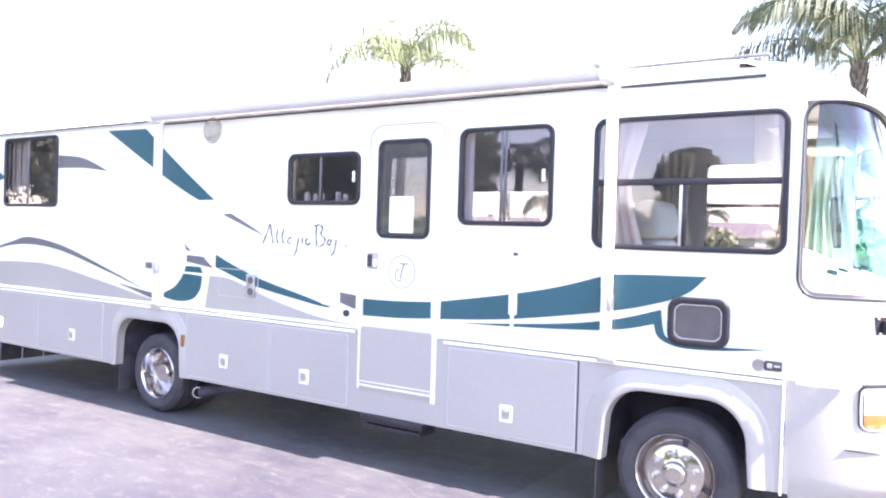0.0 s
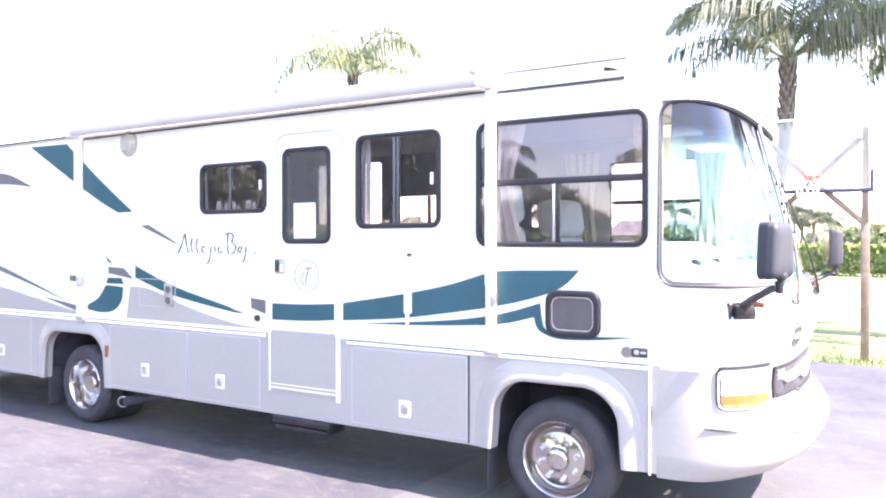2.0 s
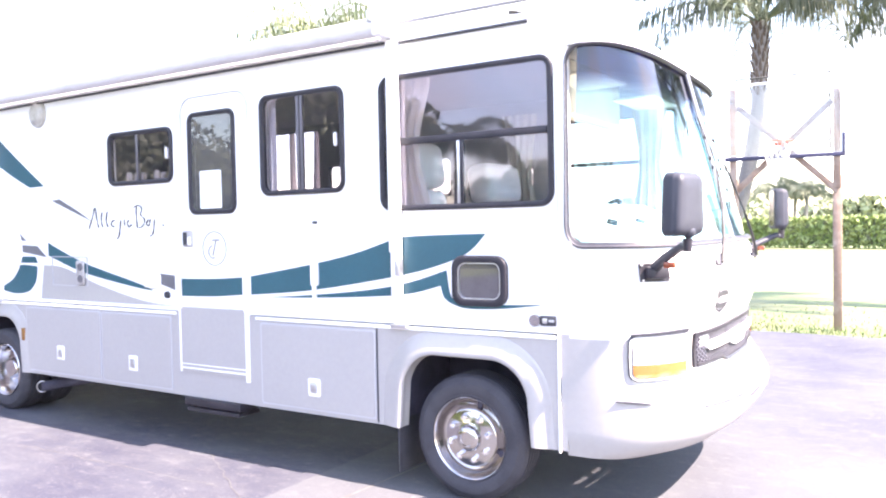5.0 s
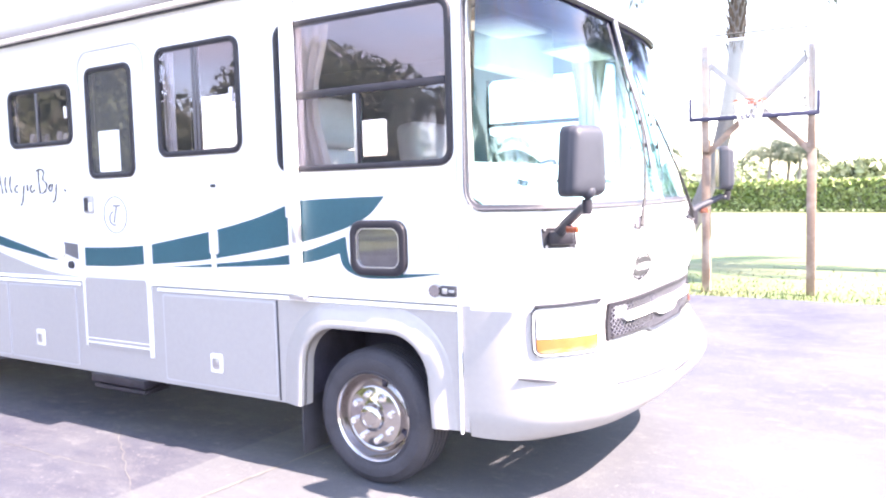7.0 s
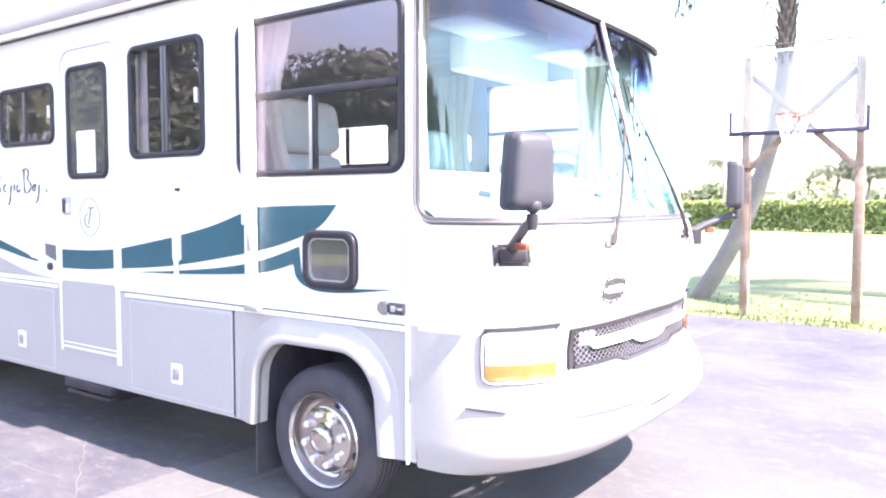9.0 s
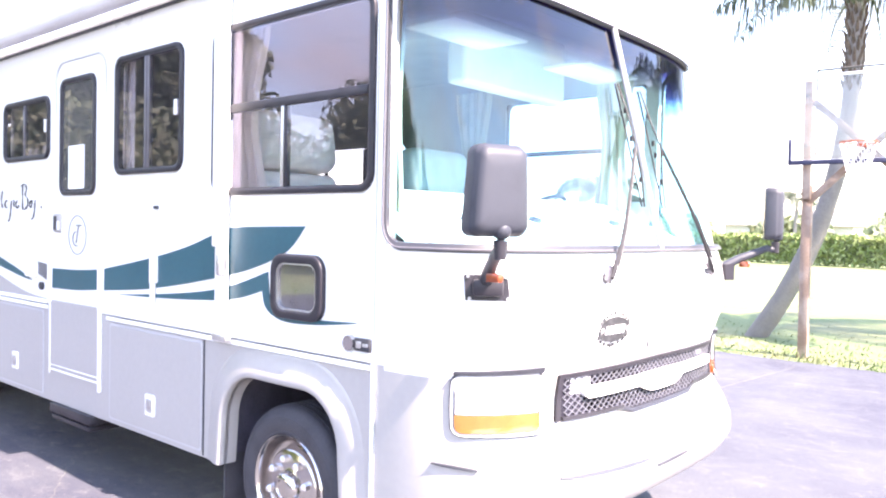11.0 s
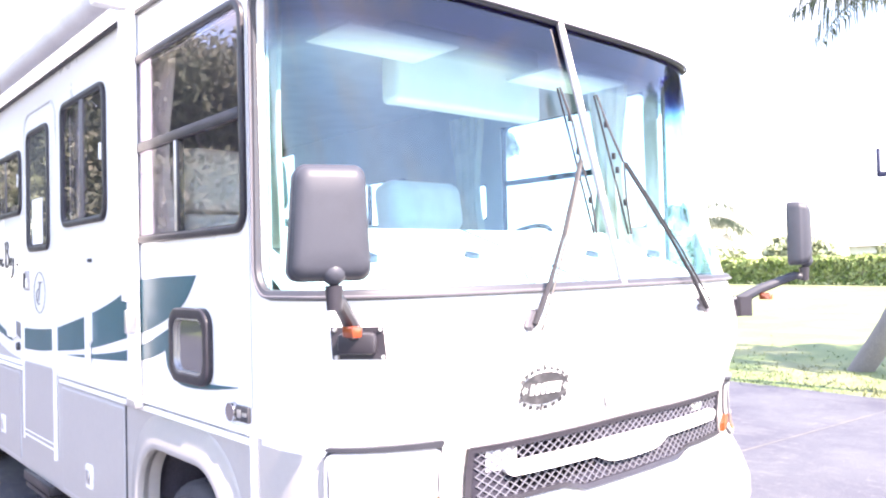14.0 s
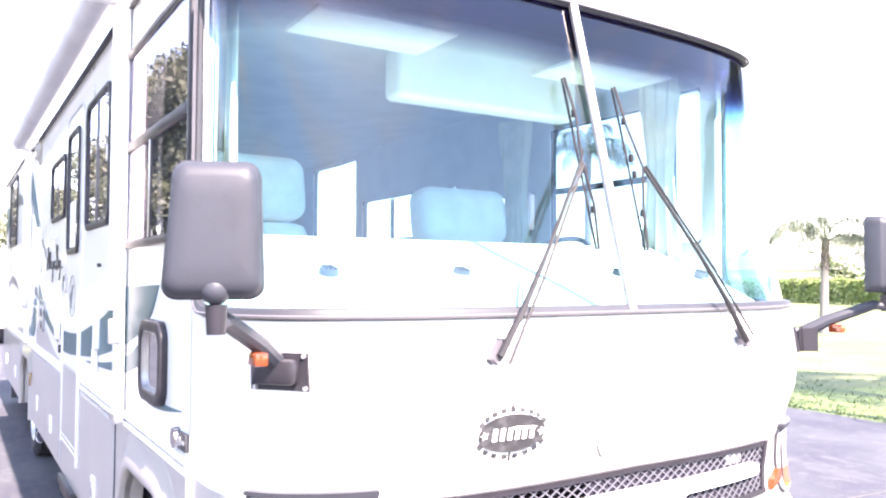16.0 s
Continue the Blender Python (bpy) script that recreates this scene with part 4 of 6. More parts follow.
between([(-2.84, 1.33), (-2.61, 1.27)], [(-2.86, 1.42), (-2.61, 1.40)], "stripe", SLATE)
between([(-2.575, 1.243), (-2.2, 1.250), (-1.89, 1.272)], [(-2.575, 1.382), (-2.2, 1.388), (-1.89, 1.405)], "stripe", TEAL, "teal stripe on the door", out=0.0105)
between([(-1.80, 1.275), (-1.2, 1.325), (-0.5, 1.43), (-0.15, 1.505), (0.10, 1.595), (0.232, 1.712)], [(-1.80, 1.415), (-1.2, 1.51), (-0.8, 1.59), (-0.46, 1.685), (-0.30, 1.705), (0.232, 1.716)], "stripe", TEAL, "broad teal swoosh stripe", out=0.004)
between([(-1.60, 1.262), (-1.2, 1.272), (-0.7, 1.295), (-0.35, 1.325), (-0.10, 1.385)], [(-1.60, 1.264), (-1.2, 1.292), (-0.7, 1.34), (-0.35, 1.40), (-0.055, 1.485)], "stripe", TEAL, "lower teal stripe", out=0.004)
between([(-0.10, 1.385), (-0.075, 1.31), (0.0, 1.265), (0.12, 1.245), (0.35, 1.255), (0.60, 1.285)], [(-0.055, 1.485), (-0.03, 1.33), (0.03, 1.292), (0.13, 1.275), (0.35, 1.277), (0.60, 1.288)], "stripe", TEAL, "teal curl round the low window", out=0.0045)
# script mark, drawn as plain strokes
_strokes = [[(-3.80, 1.80), (-3.745, 1.90), (-3.705, 1.985), (-3.685, 1.90), (-3.66, 1.81)], [(-3.605, 1.945), (-3.62, 1.87), (-3.60, 1.815)], [(-3.53, 1.95), (-3.55, 1.87), (-3.525, 1.815)],
            [(-3.43, 1.87), (-3.47, 1.86), (-3.475, 1.825), (-3.44, 1.815)], [(-3.345, 1.87), (-3.36, 1.80), (-3.375, 1.74), (-3.40, 1.71)], [(-3.30, 1.875), (-3.295, 1.82)], [(-3.235, 1.87), (-3.26, 1.84), (-3.235, 1.81), (-3.20, 1.83)],
            [(-3.13, 1.985), (-3.135, 1.90), (-3.125, 1.80)], [(-3.17, 1.975), (-3.10, 1.99), (-3.06, 1.96), (-3.08, 1.91), (-3.03, 1.87), (-3.05, 1.82), (-3.10, 1.80)], [(-2.98, 1.87), (-3.005, 1.83), (-2.97, 1.82), (-2.955, 1.87)], [(-2.90, 1.87), (-2.91, 1.80), (-2.93, 1.745), (-2.96, 1.73)], [(-2.80, 1.825), (-2.785, 1.81)]]
for _s in _strokes:
    bm = B()
    tube(bm, [(x, -0.0025, z) for x, z in smooth_line(_s, 5)], [0.0036 + 0.0036 * abs(math.sin(i * 0.55)) for i in range(5 * (len(_s) - 1) + 1)], 6)
    part("script_stroke", bm, INK, rv, "dark scrawled script stroke")

# awning
bm = B()
rod(bm, (-5.27, -0.13, 3.06), (-0.45, -0.13, 3.06), 0.062, n=28)
aw = part("awning", bm, mat("awning_fabric", (0.60, 0.59, 0.61), 0.7, vary=0.08, scale=3, fine=0.1, fine_scale=90), rv, "rolled white awning along the roof edge")
bm = B()
box(bm, -5.30, -0.42, -0.10, 0.0, 3.095, 3.125, 0.01)
part("awning_rail", bm, TRIM, aw)
# dark strip drawn in place of the shadow gap under the rolled awning
bm = B()
box(bm, -5.25, -0.45, -0.03, 0.0, 2.976, 2.986, 0.003)
part("awning_shadow_gap", bm, SEAL, aw, "dark line of drip rail and awning shadow gap")
for x in (-5.315, -0.425):
    bm = B()
    box(bm, x - 0.036, x + 0.036, -0.05, -0.006, 1.13, 3.07, 0.008)
    box(bm, x - 0.028, x + 0.028, -0.075, -0.045, 1.6, 2.98, 0.006)
    arm = part("awning_arm", bm, TRIM, aw, "white upright awning arm")
    bm = B()
    box(bm, x - 0.045, x + 0.045, -0.20, -0.03, 2.99, 3.13, 0.02)
    part("arm_head", bm, TRIM, arm)
    bm = B()
    box(bm, x + 0.02, x + 0.055, -0.08, -0.03, 1.45, 1.56, 0.006)
    part("arm_lever", bm, ALU, arm, "small grey lever")
    bm = B()
    box(bm, x - 0.05, x + 0.08, -0.055, -0.01, 1.10, 1.14, 0.008)
    part("arm_foot", bm, ALU, arm, "grey foot bracket")
bm = B()
box(bm, -0.50, -0.46, -0.21, -0.15, 3.08, 3.16, 0.012)
part("awning_latch", bm, ALU, aw, "small metal latch")
for x0, x1, z in ((XR, -5.36, 3.02), (-0.38, 0.55, 2.962)):
    bm = B()
    box(bm, x0, x1, -0.025, 0.0, z, z + 0.016, 0.004)
    part("drip_rail", bm, SEAL, rv, "dark line of drip rail and awning shadow gap")
bm = B()
box(bm, -0.38, 0.565, -0.02, 0.0, 3.085, 3.108, 0.006)
part("roof_trim", bm, BADGE, rv, "thin grey roof edge trim")
bm = B()
box(bm, 0.535, 0.55, -0.008, 0.0, 2.78, 3.08)
part("cap_trim", bm, TRIM, rv, "white upright cap trim")

# wheels


def lathe(bm, prof, c, side=-1, n=36):
    """Turns a profile of (radius, depth outwards) about the axle line at c."""
    rings = []
    for r, d in prof:
        if r < 1e-6:
            rings.append([bm.verts.new((c[0], c[1] + side * d, c[2]))])
        else:
            rings.append([bm.verts.new((c[0] + r * math.cos(2 * math.pi * i / n), c[1] + side * d, c[2] + r * math.sin(2 * math.pi * i / n))) for i in range(n)])
    for a, b in zip(rings, rings[1:]):
        for i in range(n):
            j = (i + 1) % n
            if len(a) == 1:
                bm.faces.new((a[0], b[i], b[j]))
            elif len(b) == 1:
                bm.faces.new((a[i], b[0], a[j]))
            else:
                bm.faces.new((a[i], b[i], b[j], a[j]))
    return bm


WZ = 0.405


def wheel(x, y, side, front_axle):
    c = (x, y, WZ)
    bm = B()
    prof = [(0.262, -0.13), (0.262, 0.092), (0.268, 0.104), (0.278, 0.109), (0.282, 0.106), (0.30, 0.114), (0.33, 0.119), (0.355, 0.116), (0.358, 0.112), (0.385, 0.101), (0.400, 0.086), (0.407, 0.070)] + [q for d in (0.058, 0.020, -0.018, -0.056, -0.094) for q in ((0.409, d), (0.400, d - 0.002), (0.400, d - 0.010), (0.410, d - 0.012))] + [(0.404, -0.12), (0.385, -0.13), (0.262, -0.13)]
    lathe(bm, prof, c, side, 48)
    wh = part("wheel", bm, RUBBER, rv, "black tyre on a bright metal wheel")
    bm = B()
    if front_axle:
        prof = [(0.268, 0.085), (0.272, 0.10), (0.264, 0.112), (0.256, 0.106), (0.250, 0.080), (0.243, 0.050), (0.226, 0.030), (0.205, 0.024), (0.196, 0.030), (0.192, 0.070), (0.187, 0.082), (0.178, 0.086), (0.105, 0.090), (0.084, 0.096), (0.078, 0.124), (0.066, 0.137), (0.046, 0.140), (0.042, 0.133), (0.0, 0.131)]
    else:
        prof = [(0.268, 0.085), (0.272, 0.10), (0.262, 0.112), (0.252, 0.10), (0.245, 0.0), (0.225, -0.05), (0.16, -0.06), (0.11, -0.05), (0.10, 0.03), (0.085, 0.05), (0.0, 0.052)]
    lathe(bm, prof, c, side, 40)
    rim = part("rim", bm, CHROME, wh, "polished metal wheel simulator", sharp=45)
    for i in range(8):
        a = 2 * math.pi * (i + 0.3) / 8
        r0, d0 = (0.140, 0.085) if front_axle else (0.135, -0.055)
        p = Vector((x + r0 * math.cos(a), y + side * d0, WZ + r0 * math.sin(a)))
        bm = B()
        rod(bm, p, p + Vector((0, side * 0.03, 0)), 0.024, 0.021, 6)
        rod(bm, p + Vector((0, side * 0.03, 0)), p + Vector((0, side * 0.045, 0)), 0.021, 0.010, 6)
        part("lug_nut", bm, NUT, rim, "bright lug nut cover")
    if front_axle:
        # no holes are cut: dark discs paint the shade inside them
        for i, a in enumerate((1.35, -0.45)):
            p = Vector((x + 0.215 * math.cos(a), y + side * 0.030, WZ + 0.215 * math.sin(a)))
            bm = B()
            rod(bm, p, p + Vector((0, side * 0.004, 0)), 0.022, n=14)
            part("hand_hole", bm, DARK, rim)


wheel(0.055, 0.16, -1, True)
wheel(0.055, W - 0.16, 1, True)
for y, s in ((0.17, -1), (0.47, -1), (W - 0.17, 1), (W - 0.47, 1)):
    wheel(-5.38, y, s, False)
bm = B()
rod(bm, (0.055, 0.25, WZ), (0.055, W - 0.25, WZ), 0.06)
rod(bm, (-5.38, 0.3, WZ), (-5.38, W - 0.3, WZ), 0.09)
for y in (0.9, 1.7):
    box(bm, -9.0, 1.2, y - 0.05, y + 0.05, 0.44, 0.62)
part("chassis", bm, DARK, rv)

# lamps, grille, wipers, mirrors of the nose


def lamp_edges(y0, y1, z0, z1, r, flip, top=0.0, round_low=True, n=30):
    """Lower and upper edge of a plate on the nose with round corners, measured along the skin."""
    a0, a1 = ang(y0), ang(y1)
    s, p = [0.0], front(a0, 1.0)
    for i in range(1, 121):
        q = front(a0 + (a1 - a0) * i / 120, 1.0)
        s.append(s[-1] + (q - p).length)
        p = q
    lo, up = [], []
    for i in range(n + 1):
        u = s[-1] * (1 - math.cos(math.pi * i / n)) / 2
        a = a0 + (a1 - a0) * float(np.interp(u, s, [k / 120 for k in range(121)]))
        y = W / 2 - W / 2 * math.cos(a) ** 0.667
        d = min(u, s[-1] - u)
        dz = r - math.sqrt(max(0.0, r * r - (r - d) ** 2)) if d < r else 0.0
        yy = W - y if flip else y
        lo.append((yy, z0 + (dz if round_low else 0)))
        up.append((yy, z1 - dz + top * u / s[-1]))
    return lo, up


def headlamp(flip):
    bm = B()
    fband(bm, *lamp_edges(0.058, 0.368, 0.864, 1.132, 0.040, flip, 0.012), -0.02, 0.010)
    h = part("headlamp", bm, LAMPGREY, rv, "headlamp in a grey surround")
    bm = B()
    fband(bm, *lamp_edges(0.061, 0.362, 0.871, 1.118, 0.036, flip, 0.006), 0.0, 0.020)
    part("bezel", bm, PALE, h, "pale lamp bezel")
    lo, up = lamp_edges(0.069, 0.348, 0.886, 1.104, 0.028, flip)
    cut = 0.962
    bm = B()
    fband(bm, [(y, max(z, cut)) for y, z in lo], [(y, max(z, cut + 0.004)) for y, z in up], 0.0, 0.025)
    part("lens", bm, LENS, h, "clear headlamp lens")
    bm = B()
    fband(bm, lo, [(y, max(cut - 0.004, z0 + 0.002)) for (y, z), (_, z0) in zip(up, lo)], 0.0, 0.027)
    part("indicator", bm, AMBER, h, "amber indicator lens")
    bm = B()
    tube(bm, [front(ang(y), z, 0.021) for y, z in lo + up[::-1]], 0.004, 6, closed=True)
    part("lens_seal", bm, LAMPGREY, h, "thin grey lens seal")
    lo, up = lamp_edges(0.062, 0.362, 1.124, 1.137, 0.006, flip, 0.012)
    bm = B()
    fband(bm, lo, up, 0.0, 0.026)
    part("hood", bm, LAMPGREY, h, "grey hood strip")


headlamp(False)
headlamp(True)


def gtop(y):
    return 1.108 - 0.010 * abs(y - 1.3)


def gbot(y):
    u = abs(y - 1.3)
    return 0.905 + (0.0 if u > 0.45 else 0.0) - (0.025 if u < 0.32 else max(0, 0.025 * (1 - (u - 0.32) / 0.1)) if u < 0.42 else 0) + 0.005 * u


GY = [0.470 + 1.60 * i / 50 for i in range(51)]
# plates flush with the skin; their black stands in for the shaded depth
bm = B()
for y0, y1, z0, z1 in ((0.470, 0.62, 0, 2), (1.08, 2.07, 0, 2), (0.62, 1.08, 0, 0.926), (0.62, 1.08, 1.086, 2)):
    L = [y0 + (y1 - y0) * i / 30 for i in range(31)]
    fband(bm, [(y, max(z0, gbot(y))) for y in L], [(y, min(z1, gtop(y))) for y in L], -0.02, 0.006)
gr = part("grille", bm, RECESS, rv, "black diamond mesh grille")
bm = B()
fband(bm, [(y, gbot(y) - 0.004) for y in GY], [(y, gbot(y) + 0.013) for y in GY], 0.0, 0.018)
fband(bm, [(y, gtop(y) - 0.015) for y in GY], [(y, gtop(y) + 0.006) for y in GY], 0.0, 0.018)
for y0, y1, d in ((0.448, 0.472, 0.015), (2.062, 2.088, 0.03)):
    fband(bm, [(y0 - d + (y1 - y0) * i / 3, 0.906) for i in range(4)], [(y0 + d * 0.7 + (y1 - y0) * i / 3, 1.102) for i in range(4)], 0.0, 0.018)
part("grille_frame", bm, BLACK, gr, "dark grey grille surround")
bm = B()
_y = 0.40
while _y < 2.2:
    for s in (1, -1):
        pts = []
        for k in range(17):
            z = 0.88 + 0.245 * k / 16
            y = _y + s * (z - 1.0) * 1.45
            if 0.475 < y < 2.07 and gbot(y) < z < gtop(y):
                pts.append(front(ang(y), z, 0.010))
        if len(pts) > 1:
            tube(bm, pts, 0.0027, 4, caps=False)
    _y += 0.044
part("grille_mesh", bm, MESHM, gr, "dark diagonal mesh")
bm = B()
CY = [1.3 - 0.70 * math.cos(math.pi * i / 70) for i in range(71)]


def cbar(y, top):
    u = abs(y - 1.3)
    end = math.sqrt(max(0.04, 1 - max(0.0, (u - 0.66) / 0.042) ** 2))
    bump = max(0.0, 1 - (u / 0.24) ** 4)
    mid = 1.010 + 0.004 * u
    return mid + (0.024 * end + 0.004 * bump if top else -0.024 * end - 0.038 * bump)


fband(bm, [(y, cbar(y, False)) for y in CY], [(y, cbar(y, True)) for y in CY], 0.004, 0.034)
part("grille_bar", bm, WHITE, gr, "white crossbar")
bm = B()
fpoly(bm, [(1.3 + 0.07 * math.cos(t), 1.0 + 0.026 * math.sin(t)) for t in [2 * math.pi * i / 24 for i in range(24)]], 0.03, 0.040)
part("oval_badge", bm, BADGE, gr, "small oval badge")
for y0, wd, z0 in ((0.53, 0.13, 1.012), (1.80, 0.10, 1.048)):
    bm = B()
    fband(bm, [(y0 + wd * i / 6, z0) for i in range(7)], [(y0 + wd * i / 6, 1.088) for i in range(7)], 0.0, 0.008)
    part("grille_lamp", bm, LENS, gr, "small clear lamp in the grille")
bm = B()
E1 = [(0.745 + 0.118 * math.cos(t), 1.285 + 0.058 * math.sin(t)) for t in [2 * math.pi * i / 32 for i in range(32)]]
fpoly(bm, E1, 0.0, 0.005)
for k in range(17):
    t = radians(28 + 124 * k / 8 if k < 9 else 208 + 124 * (k - 9) / 7)
    o = Vector((0.745 + 0.124 * math.cos(t), 1.285 + 0.072 * math.sin(t)))
    u = Vector((math.cos(t) * 0.5, math.sin(t))).normalized()
    v = Vector((-u.y, u.x))
    fpoly(bm, [tuple(o + u * p + v * q) for p, q in ((-0.007, -0.0085), (0.006, -0.0085), (0.006, 0.0085), (-0.007, 0.0085))], 0.0, 0.005)
for y in (0.745,):
    fpoly(bm, [(y - 0.004, 1.20), (y + 0.004, 1.20), (y + 0.004, 1.37), (y - 0.004, 1.37)], 0.0, 0.0045)
eb = part("oval_emblem", bm, EMBLEM, rv, "dark oval emblem plate with white bars")
for k in range(6):
    y = 0.680 + 0.026 * k
    bm = B()
    fpoly(bm, [(y - 0.0075, 1.266), (y + 0.0075, 1.266), (y + 0.0075, 1.304), (y - 0.0075, 1.304)], 0.004, 0.007)
    part("emblem_bar", bm, TRIM, eb, "white upright bar")
for y in (0.645, 0.845):
    bm = B()
    fpoly(bm, [(y + 0.014 * math.cos(t) * (1 if i % 2 else 0.45), 1.285 + 0.014 * math.sin(t) * (1 if i % 2 else 0.45)) for i, t in enumerate([math.pi * j / 5 for j in range(10)])], 0.004, 0.007)
    part("emblem_star", bm, TRIM, eb, "small white star")
for _y0, _dy, _z0, _dz, _k in ((1.04, 0.025, 1.165, 0.002, 5), (1.09, 0.008, 1.21, -0.011, 5), (1.22, 0.025, 1.255, 0.01, 4)):
    bm = B()
    tube(bm, [front(ang(_y0 + _dy * i), _z0 + _dz * i, 0.003) for i in range(_k)], 0.0035, 5)
    part("worn_script", bm, SLATE, rv, "faint worn script stroke")
# dark strips proud of the skin paint the shade of slits and a crease
for y0, y1, z0, z1, hw in ((0.357, 0.92, 0.700, 0.690, 0.0055), (0.99, 1.32, 0.648, 0.650, 0.005), (0.021, 0.096, 0.750, 0.739, 0.006)):
    bm = B()
    pts = [(y0 + (y1 - y0) * i / 14, z0 + (z1 - z0) * i / 14) for i in range(15)]
    hs = [hw * math.sin(math.pi * (0.06 + 0.88 * i / 14)) ** 0.5 for i in range(15)]
    fband(bm, [(y, z - h) for (y, z), h in zip(pts, hs)], [(y, z + h) for (y, z), h in zip(pts, hs)], -0.005, 0.012)
    part("groove_shade_strip", bm, LAMPGREY, rv, "narrow dark strip painted as a bumper groove's shade")
bm = B()
fband(bm, [(2.12 + 0.11 * i / 6, 0.905 + 0.004 * i) for i in range(7)], [(2.14 + 0.11 * i / 6, 0.940 + 0.005 * i) for i in range(7)], 0.0, 0.024)
part("corner_lamp", bm, REDO, rv, "small orange corner lamp")
bm = B()
tube(bm, [front(ang(0.70 + 0.14 * i / 5), 1.500, 0.003) for i in range(6)], 0.003, 5)
part("panel_scratch", bm, ALU, rv)


def wiper(py, jy, ty, by):
    pv, j = front(ang(py), 1.515, 0.02), front(ang(jy), 2.15, 0.07)
    bm = B()
    rod(bm, front(ang(py), 1.515, -0.01), front(ang(py), 1.515, 0.035), 0.015, n=14)
    box(bm, -0.025, 0.05, -0.010, 0.010, 0, 0.018, 0.005, m=Matrix.Translation(front(ang(py), 1.515, 0.025)) @ (Vector((j - pv)).to_track_quat("X", "Z").to_matrix().to_4x4()))
    w = part("wiper", bm, DULL, rv, "black wiper on a grey arm")
    bm = B()
    d = (j - pv).normalized()
    s = d.cross(Vector((1, 0, 0))).normalized()
    tube(bm, [pv + Vector((0.02, 0, 0)), pv + d * 0.18 + Vector((0.035, 0, 0)), pv + d * 0.4 + Vector((0.03, 0, 0)), j], [0.013, 0.010, 0.007, 0.006], 8)
    part("arm", bm, WIPERM, w, "dark grey wiper arm")
    bm = B()
    o = s * 0.028
    tube(bm, [pv + o * 1.6 + Vector((0.02, 0, 0)), pv + d * 0.3 + o + Vector((0.03, 0, 0)), j + o * 0.5], 0.005, 6)
    part("link_arm", bm, WIPERM, w)
    top, bot = front(ang(ty), 2.465, 0.03), front(ang(by), 1.845, 0.03)
    bm = B()
    tube(bm, [bot, bot.lerp(top, 0.25) + Vector((0.02, 0, 0)), j + Vector((0.0, 0, 0)), bot.lerp(top, 0.75) + Vector((0.02, 0, 0)), top], 0.005, 6)
    tube(bm, [front(ang(ty + (by - ty) * i / 8), 2.465 - 0.62 * i / 8, 0.016) for i in range(9)], 0.0045, 6)
    for f in (0.22, 0.45, 0.55, 0.78):
        p = bot.lerp(top, f)
        box(bm, -0.007, 0.007, -0.006, 0.006, -0.014, 0.014, 0.002, m=Matrix.Translation(p + Vector((0.01, 0, 0))))
    part("blade", bm, WIPERM, w, "black wiper blade")


wiper(0.69, 1.135, 1.165, 1.18)
wiper(1.84, 1.435, 1.415, 1.42)


